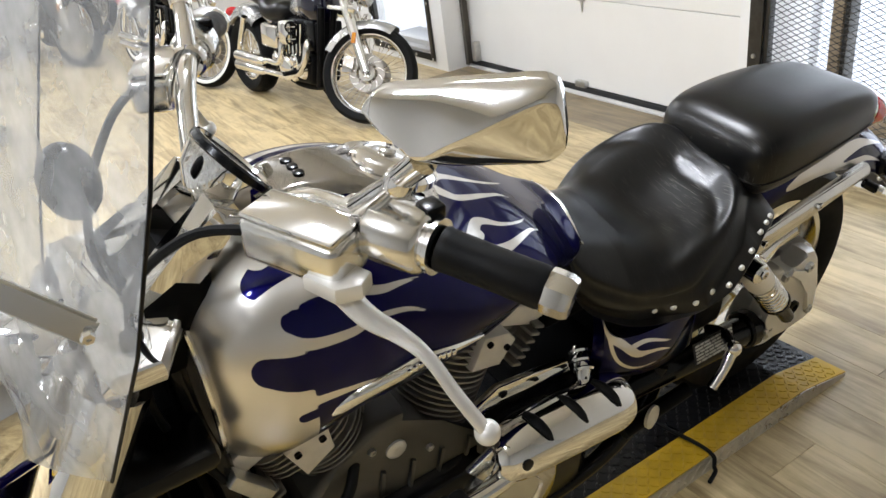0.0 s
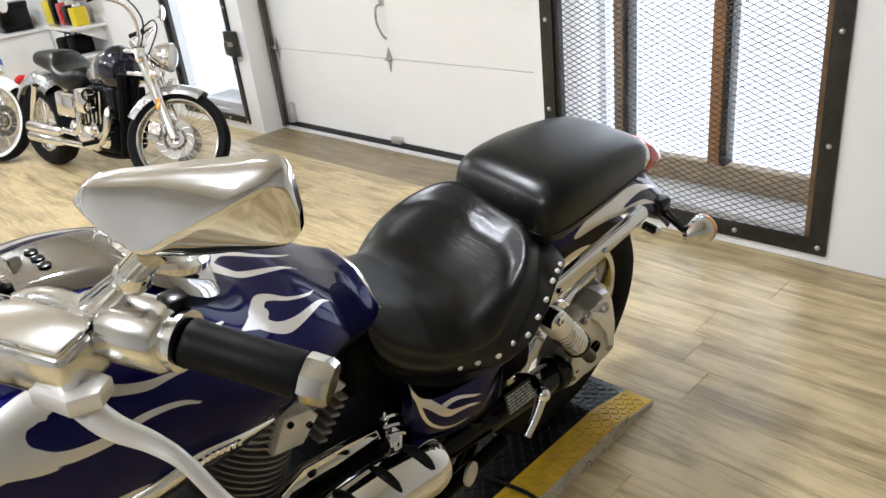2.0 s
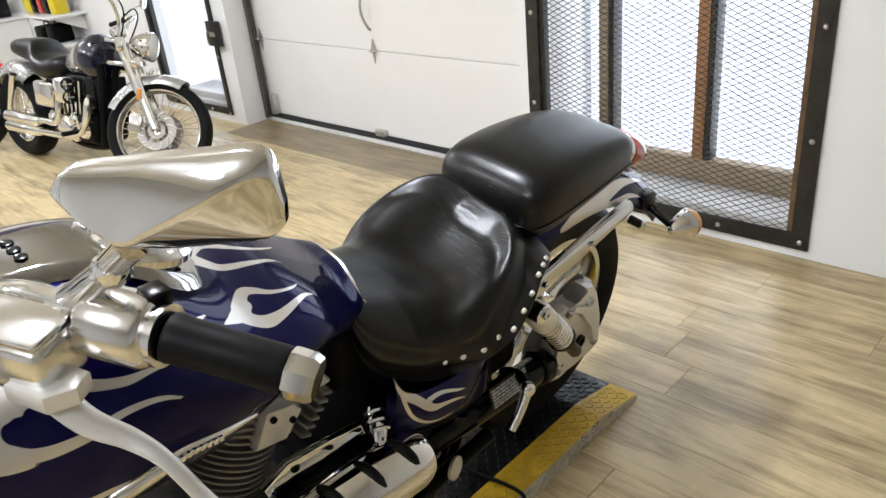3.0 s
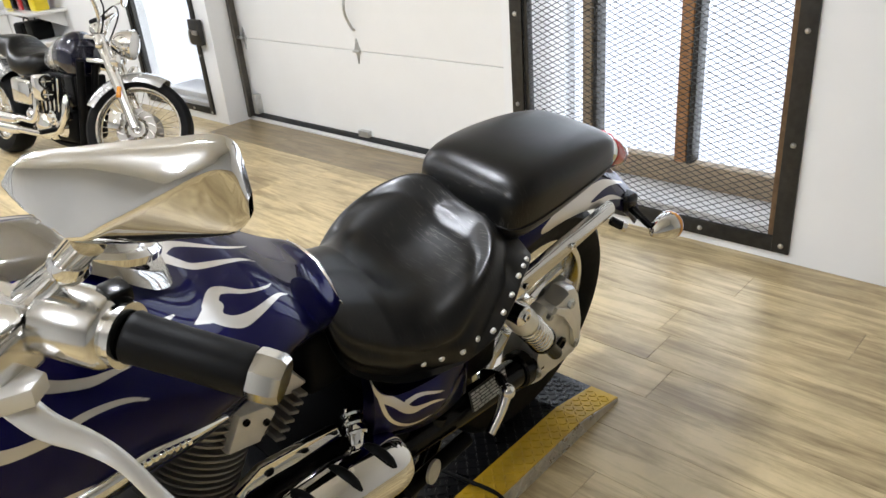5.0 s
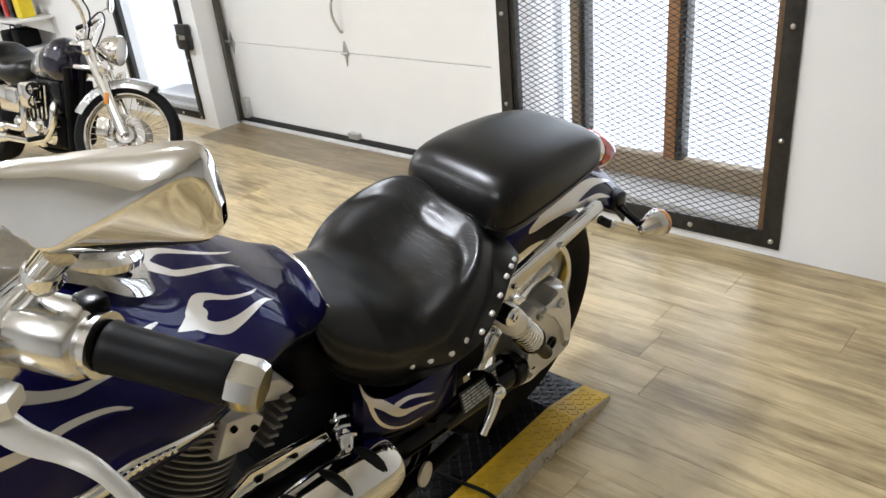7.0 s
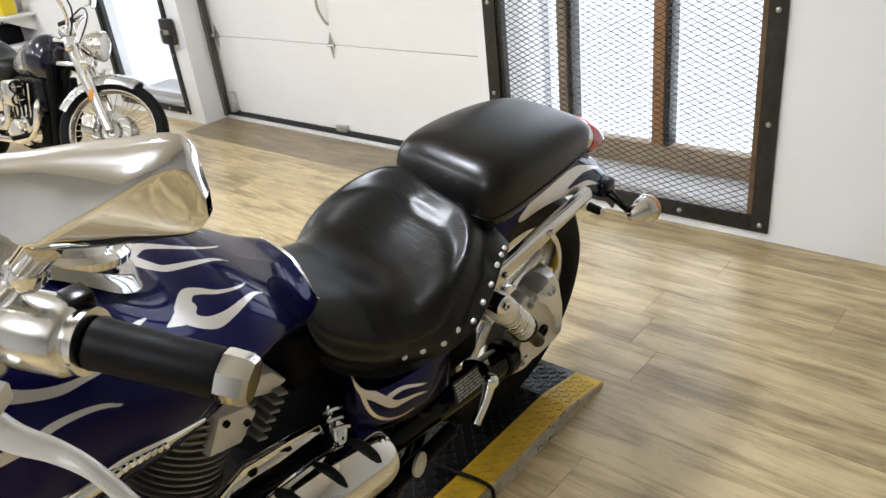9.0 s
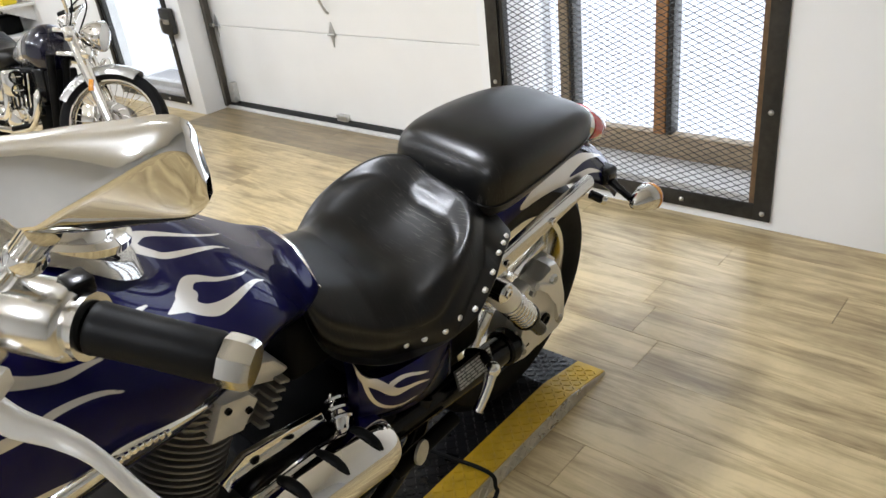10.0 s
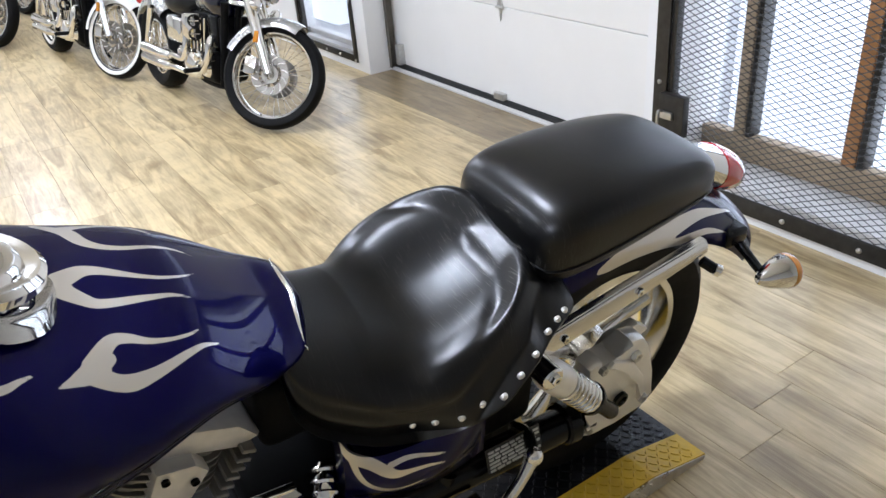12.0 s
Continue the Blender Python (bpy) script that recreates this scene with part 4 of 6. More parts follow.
def fender(parent, c, r, a0, a1, half, drop, mat, name="rear_fender", steps=60, m=24, taper=0.0):
    """A shell over a wheel from angle a0 to a1 (degrees from the front, over the top)."""
    bm = bmesh.new()
    rows = []
    for i in range(steps + 1):
        f = i / steps
        a = radians(a0 + (a1 - a0) * f)
        row = []
        hh = half * (1 - taper * max(0.0, f - 0.75) * 4 * 0.5)
        for k in range(m + 1):
            q = -1 + 2 * k / m
            g = math.copysign(abs(q) ** 0.8, q)
            y = hh * math.sin(g * math.pi / 2)
            rr = r - drop * (1 - math.cos(g * math.pi / 2)) ** 1.0
            v = bm.verts.new((c[0] - rr * math.cos(a), c[1] + y, c[2] + rr * math.sin(a)))
            row.append(v)
        rows.append(row)
    for a, b in zip(rows, rows[1:]):
        for k in range(m):
            bm.faces.new((a[k], a[k + 1], b[k + 1], b[k]))
    bmesh.ops.recalc_face_normals(bm, faces=bm.faces)
    bmesh.ops.solidify(bm, geom=bm.faces, thickness=0.004)
    return part(name, bm, mat, parent, "")


FC, FR = (1.42, 0, 0.20), 0.635
rear_fender = fender(bike, FC, FR, 70, 135, 0.120, 0.095, "paint", steps=90, m=48)
front_fender = fender(bike, FAXLE, 0.385, 20, 165, 0.09, 0.09, "paint", "front_fender")

paint_flames(front_fender, np.full(len(front_fender.data.vertices), -1.0))
co = verts_of(rear_fender)
co[:, 1] = -np.abs(co[:, 1])
FEND = [[(83, -0.93, 0.006), (89, -0.91, 0.020), (95, -0.87, 0.025), (100, -0.80, 0.022), (104, -0.73, 0.016), (110.5, -0.62, 0.011), (117, -0.56, 0.006), (125, -0.47, 0.001)],
        [(95, -0.94, 0.018), (102, -0.97, 0.011), (108, -0.90, 0.008), (114, -0.82, 0.006), (122, -0.80, 0.001)]]


def fender_at(deg, g):
    r = FR - 0.095 * (1 - math.cos(g * math.pi / 2))
    return (FC[0] - r * math.cos(radians(deg)), 0.120 * math.sin(g * math.pi / 2), FC[2] + r * math.sin(radians(deg)))


flat = np.full(len(co), -1.0)
for k in FEND:
    flat = np.maximum(flat, inside_stroke(co, k, fender_at))
paint_flames(rear_fender, flat)

# ---- other motorcycles in the showroom ----
def spoke_wheel(parent, c, r, w, rim, white=False, spokes=36):
    part("tyre", lathe(tyre_profile(r, w, rim), c, (0, 1, 0), 48, closed=True), "tyre", parent, "black tyre")
    if white:
        for s in (-1, 1):
            part("whitewall", lathe([(rim + 0.008, s * w * 0.44), (rim + 0.018, s * w * 0.505), (rim + 0.032, s * w * 0.515), (rim + 0.038, s * w * 0.50)], c, (0, 1, 0), 48), "white_rubber", parent, "white tyre sidewall")
    bm = lathe([(rim + 0.006, -w * 0.36), (rim - 0.008, -w * 0.38), (rim - 0.018, -w * 0.2), (rim - 0.022, 0), (rim - 0.018, w * 0.2), (rim - 0.008, w * 0.38), (rim + 0.006, w * 0.36)], c, (0, 1, 0), 48)
    part("rim", bm, "chrome", parent, "chrome rim")
    bm = bmesh.new()
    for k in range(spokes):
        a = 2 * math.pi * k / spokes
        s = 1 if k % 2 else -1
        lean = 0.32 if (k // 2) % 2 else -0.32
        p0 = Vector((c[0] + 0.035 * math.cos(a + lean), s * 0.032, c[2] + 0.035 * math.sin(a + lean)))
        p1 = Vector((c[0] + (rim - 0.015) * math.cos(a), 0.0, c[2] + (rim - 0.015) * math.sin(a)))
        tube([p0, p1], 0.0022, 5, bm, caps=False)
    part("spokes", bm, "chrome", parent, "wire spokes")
    bm = rod((c[0], -0.05, c[2]), (c[0], 0.05, c[2]), 0.03, 16)
    lathe([(0, -0.052), (0.045, -0.045), (0.045, -0.035), (0.02, -0.03)], c, (0, 1, 0), 20, bm)
    part("hub", bm, "chrome", parent, "chrome hub")


def cruiser(m, label, tank_mat, fender_mat, white=False, front_r=0.33, steer=0.0):
    """A showroom cruiser: x to its tail, y to its right side, z up; the front axle stands over x = 0."""
    b = thing("motorcycle", label, "motorcycle", m, "showroom motorcycles")
    wb = 1.60
    fr, rr = front_r, 0.31
    spoke_wheel(b, (0, 0, fr), fr, 0.10, fr - 0.066, white)
    spoke_wheel(b, (wb, 0, rr), rr, 0.16, rr - 0.11, white)
    fender(b, (0, 0, fr), fr + 0.035, 66 if not white else 50, 160 if not white else 175, 0.075, 0.075, fender_mat, "front_fender", steps=24, m=12)
    fender(b, (wb, 0, rr + 0.02), rr + 0.07, 50, 150, 0.10, 0.10, fender_mat, "rear_fender", steps=24, m=12)
    top = Vector((0.44, 0, 0.86))
    for s in (-1, 1):
        part("fork_tube", tube([(0, s * 0.095, fr), (0.10, s * 0.095, fr + 0.20), (0.28, s * 0.095, fr + 0.54)], [0.028, 0.034, 0.034], 12), "satin", b, "polished fork leg")
    bm = box(0.20, 0.33, -0.12, 0.12, 0.70, 0.73, 0.01)
    box(0.24, 0.36, -0.12, 0.12, 0.84, 0.87, 0.01, bm=bm)
    part("yoke", bm, "chrome", b)
    part("headlight", lathe([(0, -0.13), (0.05, -0.12), (0.085, -0.06), (0.095, 0.0), (0.09, 0.012), (0.085, 0.012)], (0.10, 0, 0.86), (-1, 0, -0.05), 24), "chrome", b, "chrome headlight shell")
    part("headlight_lens", lathe([(0.085, 0.010), (0.06, 0.022), (0, 0.028)], (0.10, 0, 0.86), (-1, 0, -0.05), 24), "lens_clear", b, "clear headlight lens")
    for s in (-1, 1):
        part("passing_lamp", lathe([(0, -0.06), (0.035, -0.03), (0.042, 0.0), (0.03, 0.012), (0, 0.016)], (0.12, s * 0.15, 0.72), (-1, 0, 0), 16), "chrome", b, "small chrome auxiliary lamp")
        part("reflector", box(0.09, 0.118, s * 0.135 - 0.005, s * 0.135 + 0.005, 0.50, 0.57, 0.003), "lens_amber", b, "amber side reflector")
        part("handlebar", tube([(0.31, s * 0.05, 0.90), (0.30, s * 0.07, 1.0), (0.32, s * 0.22, 1.10), (0.42, s * 0.34, 1.11), (0.54, s * 0.40, 1.08)], 0.0125, 10), "chrome", b, "chrome handlebar")
        part("grip", rod((0.44, s * 0.352, 1.107), (0.56, s * 0.408, 1.075), 0.018, 12), "rubber", b, "black rubber grip")
        part("mirror", lathe([(0, -0.012), (0.05, -0.008), (0.055, 0.0), (0.05, 0.004), (0, 0.004)], (0.36, s * 0.42, 1.26), (1, 0, 0), 18), "chrome", b, "round chrome mirror")
        part("mirror_stem", tube([(0.44, s * 0.35, 1.11), (0.42, s * 0.38, 1.18), (0.37, s * 0.42, 1.24)], 0.005, 8), "chrome", b)
        part("indicator", lathe([(0, -0.035), (0.025, -0.02), (0.03, 0.0), (0.022, 0.012), (0, 0.016)], (0.22, s * 0.19, 0.80), (-1, 0, 0), 14), "chrome", b, "small chrome indicator")
    for s in (-1, 1):
        part("cable", tube([(0.50, s * 0.36, 1.07), (0.36, s * 0.26, 1.16), (0.26, s * 0.12, 1.06), (0.28, s * 0.06, 0.86)], 0.005, 8), "rubber", b, "black control cable")
    bm = lathe([(0, 0.02), (0.045, 0.018), (0.052, 0.0), (0.045, -0.04), (0, -0.06)], (0.33, 0, 0.945), (0.45, 0, 0.9), 20)
    part("speedometer", bm, "chrome", b, "round chrome speedometer pod")
    part("brake_master_cylinder", box(0.44, 0.53, 0.30, 0.36, 1.105, 1.15, 0.008), "black", b, "black brake fluid reservoir")
    keys = [(0.42, 0.80, 0.66, 0.03), (0.44, 0.87, 0.63, 0.10), (0.50, 0.915, 0.62, 0.14), (0.58, 0.895, 0.645, 0.14), (0.74, 0.83, 0.65, 0.11), (0.86, 0.75, 0.67, 0.06)]

    def at(u, phi):
        t, o, h = curve_at(keys, u)
        mid = o + 0.4 * (t - o)
        c, s = math.cos(phi), math.sin(phi)
        return Vector((u, -h * math.copysign(abs(c) ** 0.9, c), mid + ((t - mid) if s > 0 else (mid - o)) * math.copysign(abs(s) ** 0.9, s)))
    tank_ob = part("fuel_tank", ring_mesh(at, [0.42 + 0.44 * i / 26 for i in range(27)], 32), tank_mat, b, "glossy fuel tank")
    if fender_mat == "silver":
        bm = ring_mesh(lambda u, a: at(u, a) + (at(u, a) - Vector((u, 0, 0.74))).normalized() * 0.002, [0.60 + 0.25 * i / 16 for i in range(17)], 32)
        part("tank_panel", bm, "silver", tank_ob, "silver rear half of the tank")
    keys2 = [(0.84, 0.73, 0.66, 0.07), (0.89, 0.765, 0.62, 0.14), (1.02, 0.755, 0.60, 0.17), (1.13, 0.79, 0.62, 0.165), (1.17, 0.84, 0.64, 0.14), (1.21, 0.865, 0.67, 0.12), (1.45, 0.86, 0.74, 0.11), (1.55, 0.83, 0.75, 0.07)]

    def seat(u, phi):
        t, o, h = curve_at(keys2, u)
        c, s = math.cos(phi), math.sin(phi)
        return Vector((u, -h * math.copysign(abs(c) ** 0.7, c), (t + o) / 2 + (t - o) / 2 * math.copysign(abs(s) ** 0.7, s)))
    part("seat", ring_mesh(seat, [0.84 + 0.71 * i / 30 for i in range(31)], 28), "leather", b, "black two-piece seat")
    # V-twin
    part("crankcase", box(0.50, 1.02, -0.13, 0.13, 0.20, 0.42, 0.05, 3), "black_matt", b, "black engine case")
    for a, x in ((-22, 0.62), (24, 0.86)):
        d = Vector((math.sin(radians(a)), 0, math.cos(radians(a))))
        ribs = [(0, 0.01)]
        for k in range(9):
            h = 0.02 + 0.02 * k
            ribs += [(0.07, h - 0.0045), (0.088, h - 0.003), (0.088, h + 0.003), (0.07, h + 0.0045)]
        part("cylinder", lathe(ribs + [(0, 0.20)], (x, 0, 0.40), d, 20), "fin", b, "finned cylinder")
        c = Vector((x, 0, 0.40)) + Vector((math.sin(radians(a)), 0, math.cos(radians(a)))) * 0.215
        part("rocker_cover", ball(c, 0.09, squash=(1, 1.15, 0.42)), "chrome", b, "chrome rocker cover")
    part("engine_block", box(0.54, 1.10, -0.10, 0.10, 0.20, 0.66, 0.03, 2), "black", b, "black engine block and airbox")
    part("clutch_cover", lathe([(0, 0.045), (0.07, 0.04), (0.095, 0.02), (0.10, 0)], (0.86, 0.125, 0.30), (0, 1, 0), 28), "chrome", b, "round chrome engine cover")
    part("timing_cover", lathe([(0, 0.035), (0.05, 0.03), (0.065, 0.0)], (0.62, 0.125, 0.30), (0, 1, 0), 24), "chrome", b, "chrome engine cover")
    airbox = part("air_cleaner", box(0.70, 0.84, 0.09, 0.19, 0.47, 0.645, 0.03, 3), "chrome", b, "chrome air cleaner with two stacked intakes")
    for z in (0.60, 0.515):
        part("intake", lathe([(0.040, -0.04), (0.043, 0.018), (0.036, 0.022), (0.033, 0.0), (0, -0.004)], (0.70, 0.155, z), (-0.9, 0.45, 0), 20), "black", airbox, "black round intake horn")
        bm = rod((0.69, 0.159, z - 0.034), (0.69, 0.159, z + 0.034), 0.004, 6)
        rod((0.678, 0.132, z), (0.706, 0.188, z), 0.004, 6, bm)
        part("intake_cross", bm, "chrome", airbox)
    for x, z, r in ((0.72, 0.36, 0.05), (0.98, 0.36, 0.045), (0.74, 0.25, 0.04), (0.55, 0.38, 0.035)):
        part("engine_cap", lathe([(0, 0.03), (r * 0.6, 0.026), (r * 0.75, 0.012), (r, 0.008), (r, -0.02)], (x, 0.135, z), (0, 1, 0), 18), "chrome", b, "small round chrome engine cover")
    for k in range(5):
        part("push_rod", rod((0.66 + 0.05 * k, 0.12, 0.40), (0.62 + 0.06 * k, 0.12, 0.62), 0.007, 8), "chrome", b)
    part("down_tube", tube([(0.40, 0.075, 0.74), (0.43, 0.085, 0.46), (0.47, 0.09, 0.20)], 0.026, 10), "black_matt", b, "black frame down tube")
    part("horn_cover", box(0.46, 0.60, 0.02, 0.12, 0.44, 0.66, 0.03, 2), "black", b, "black cover below the tank")
    for k, (x0, z0) in enumerate(((0.55, 0.52), (0.90, 0.52))):
        bm = tube([(x0, 0.09, z0), (x0 - 0.05, 0.15, z0 - 0.03), (x0 - 0.02, 0.17, 0.36 - 0.02 * k), (x0 + 0.16, 0.17, 0.26 + 0.07 * k), (1.1, 0.175, 0.25 + 0.07 * k)], 0.024, 12)
        tube([(1.1, 0.175, 0.25 + 0.07 * k), (1.2, 0.18, 0.25 + 0.07 * k), (1.52, 0.19, 0.26 + 0.07 * k)], [0.026, 0.040, 0.040], 16, bm, steps=3)
        part("exhaust", bm, "chrome", b, "long chrome exhaust pipe")
    part("side_cover", box(0.93, 1.16, 0.09, 0.165, 0.42, 0.60, 0.03, 3), "chrome", b, "chrome side cover")
    part("frame_tube", tube([(0.36, 0, 0.72), (0.44, 0, 0.40), (0.50, 0, 0.19), (1.0, 0, 0.17), (1.2, 0, 0.4)], 0.022, 10), "black_matt", b, "black frame tube")
    part("radiator", box(0.42, 0.47, -0.10, 0.10, 0.34, 0.64, 0.01), "black_matt", b)
    for s in (-1, 1):
        part("shock", tube([(wb - 0.02, s * 0.14, rr + 0.03), (wb - 0.16, s * 0.14, 0.62)], 0.026, 12), "chrome", b, "chrome rear shock")
        part("swingarm", tube([(1.05, s * 0.11, 0.32), (wb, s * 0.12, rr)], 0.024, 10), "chrome", b)
        bm = lathe([(0.075, -0.003), (0.125, -0.003), (0.125, 0.003), (0.075, 0.003)], (0, s * 0.07, fr), (0, 1, 0), 32, closed=True)
        lathe([(0.03, -0.002), (0.055, -0.002), (0.055, 0.002), (0.03, 0.002)], (0, s * 0.07, fr), (0, 1, 0), 24, bm, closed=True)
        disc = part("brake_disc", bm, "disc", b, "slotted steel brake disc")
        bm = bmesh.new()
        for k in range(12):
            a = 2 * math.pi * k / 12
            tube([(r * math.cos(a + q), s * 0.0745, fr + r * math.sin(a + q)) for r, q in ((0.084, 0.0), (0.100, 0.10), (0.117, 0.26))], 0.0036, 6, bm, steps=3)
        tagged(part("slot", bm, "alloy", disc, "bright curved slots of the disc"), kind="stuff")
        part("caliper", box(0.09, 0.17, s * 0.07 - 0.03, s * 0.07 + 0.03, fr - 0.02, fr + 0.09, 0.012), "chrome", b)
        part("footpeg", rod((0.62, s * 0.14, 0.30), (0.60, s * 0.30, 0.30), 0.016, 12), "rubber", b)
    part("tail_light", ball((wb + 0.33, 0, 0.62), 0.05, squash=(0.7, 1.2, 0.8)), "lens_red", b, "red tail lamp")
    # turn the front end about the steering head
    head = Matrix.Translation((0.38, 0, 0.90)) @ Matrix.Rotation(radians(steer), 4, Vector((0.5, 0, 0.86)).normalized()) @ Matrix.Translation((-0.38, 0, -0.90))
    turned = ("tyre", "whitewall", "rim", "spokes", "hub", "front_fender", "fork_tube", "yoke", "headlight", "passing_lamp", "reflector", "handlebar", "grip", "mirror", "speedometer", "brake_master", "indicator", "cable", "brake_disc", "caliper")
    for o in b.children:
        if o.name.startswith(turned) and min(c[0] for c in o.bound_box) < 0.9 and not o.name.startswith("rear"):
            o.matrix_basis = head
    part("side_stand", tube([(0.86, -0.10, 0.20), (0.80, -0.20, 0.02)], 0.012, 8), "black_matt", b)
    return b


def stand_at(fx, fy, rx, ry, lean=8.0):
    """Pose with the front tyre at (fx, fy) and the rear tyre towards (rx, ry)."""
    return pose(fx, fy, 0, 0, 0, math.degrees(math.atan2(ry - fy, rx - fx))) @ pose(0, 0, 0, lean, 0, 0)


cruiser(stand_at(1.99, 4.29, 1.80, 5.70) @ Matrix.Scale(0.92, 4), "navy and silver cruiser motorcycle with chrome engine and wire wheels", "navy", "silver", steer=41)
cruiser(stand_at(1.585, 6.28, 1.36, 7.9) @ Matrix.Scale(0.93, 4), "black touring cruiser with whitewall tyres and white front fender", "black", "white_paint", white=True, front_r=0.32, steer=24)
cruiser(stand_at(0.95, 8.5, 0.60, 10.1), "black cruiser with chrome trim parked in a row", "black", "black", steer=20)
cruiser(stand_at(1.45, 10.2, 1.15, 11.8), "yellow motorcycle parked at the far end", "yellow_paint", "yellow_paint", steer=15)
cruiser(stand_at(0.30, 10.0, -0.1, 11.6), "red and white motorcycle parked at the far end", "red_paint", "white_paint", steer=15)


# ---- shelf, counter and goods along the window wall ----
def counter():
    c = thing("display_counter", "low white counter with a blue stripe along its front", "counter", pose(0, 0, 0))
    part("body", box(2.42, 2.945, 8.55, 11.6, 0.0, 0.60, 0.008), "white_paint", c)
    part("countertop", box(2.40, 2.945, 8.53, 11.62, 0.602, 0.63, 0.006), "white_paint", c)
    part("stripe", box(2.416, 2.4195, 8.56, 11.59, 0.36, 0.42, 0.001), "blue_paint", c, "blue painted stripe")


counter()
rnd = random.Random(21)
goods = [("black", "black storage case on the counter"), ("cardboard", "tan cardboard box on the counter"), ("black_matt", "black helmet box on the counter"), ("navy", "dark blue carton on the counter"), ("black", "black tool case on the counter")]
y = 8.65
for k in range(9):
    mat, lab = goods[k % 5]
    w, h = rnd.uniform(0.16, 0.30), rnd.uniform(0.14, 0.34)
    t = thing("storage_box", lab, "box", pose(2.70, y + w / 2, 0.63, 0, 0, rnd.uniform(-10, 10)), "boxes on the counter")
    part("body", box(-0.14, 0.14, -w / 2, w / 2, 0, h * 0.8, 0.008), mat, t)
    part("lid", box(-0.145, 0.145, -w / 2 - 0.004, w / 2 + 0.004, h * 0.8 + 0.001, h, 0.008), mat, t)
    y += w + 0.07


def wall_shelf():
    s = thing("wall_shelf", "white wall shelf with packaged goods standing on it", "shelf")
    part("board", box(2.62, 2.948, 7.08, 7.90, 0.70, 0.725, 0.003), "white_paint", s)
    for y in (7.16, 7.80):
        part("bracket", slab([(2.66, 0.699), (2.948, 0.699), (2.948, 0.56)], y, y + 0.02, 0.002), "white_paint", s)
    part("lower_board", box(2.62, 2.948, 7.08, 7.90, 0.455, 0.48, 0.003), "white_paint", s)
    part("upper_board", box(2.62, 2.948, 7.08, 7.90, 1.10, 1.125, 0.003), "white_paint", s)


wall_shelf()
for k, (mat, lab, w, h) in enumerate((("yellow_paint", "yellow cardboard package on the shelf", 0.16, 0.24), ("black", "black bottle-shaped package on the shelf", 0.09, 0.26), ("red_paint", "dark red package on the shelf", 0.08, 0.22), ("black", "black package on the shelf", 0.12, 0.20), ("yellow_paint", "yellow package on the shelf", 0.12, 0.18))):
    t = thing("package", lab, "package", pose(2.78, 7.80 - 0.145 * k, 0.726), "packages on the shelf")
    part("body", box(-0.06, 0.06, -w / 2, w / 2, 0, h * 0.85, 0.01), mat, t)
    part("cap", box(-0.03, 0.03, -w / 4, w / 4, h * 0.85 + 0.001, h, 0.006), "white_paint", t)
for y, w, h in ((7.60, 0.20, 0.13), (7.34, 0.17, 0.16)):
    t = thing("tool_bag", "small black tool bag on the lower shelf", "tool bag", pose(2.77, y, 0.481), "tool bags")
    part("body", box(-0.09, 0.09, -w / 2, w / 2, 0, h, 0.025, 3), "black_matt", t)
    part("carry_handle", tube([(0, -w * 0.3, h - 0.004), (0, -w * 0.22, h + 0.03), (0, w * 0.22, h + 0.03), (0, w * 0.3, h - 0.004)], 0.006, 8), "rubber", t)

# ---- the rest of the flamed cruiser ----
# studs along the lower edge of the seat
seat_ob = [o for o in bike.children if o.name.startswith("rider_seat")][0]
for u, half, low in ((0.948, 0.153, 0.680), (0.977, 0.1715, 0.690), (1.011, 0.194, 0.7035), (1.045, 0.2145, 0.7265), (1.079, 0.2205, 0.745), (1.114, 0.2155, 0.766), (1.149, 0.2065, 0.783), (1.179, 0.1965, 0.806), (1.205, 0.1865, 0.808), (1.228, 0.1770, 0.807)):
    want = Vector((u, -half, low - ROLL * half))
    on_skin = min((seat_at(u, radians(a / 4)) for a in range(0, 200)), key=lambda p: (p - want).length)
    part("stud", lathe([(0.0066, -0.004), (0.0062, 0.001), (0.004, 0.003), (0, 0.004)], on_skin, (0, -half, -0.02), 12), "alloy", seat_ob)
# welt round the pillion pad
pill_ob = [o for o in bike.children if o.name.startswith("pillion_seat")][0]
bm = tube([pill_at(1.213 + 0.445 * i / 40, radians(-8)) + Vector((0, -0.001, 0)) for i in range(41)], 0.0022, 6, steps=1)
part("welt", bm, "leather", pill_ob, "stitched vinyl welt")
bm = tube([pill_at(1.213 + 0.445 * i / 40, radians(188)) + Vector((0, 0.001, 0)) for i in range(41)], 0.0022, 6, steps=1)
part("welt", bm, "leather", pill_ob, "stitched vinyl welt")

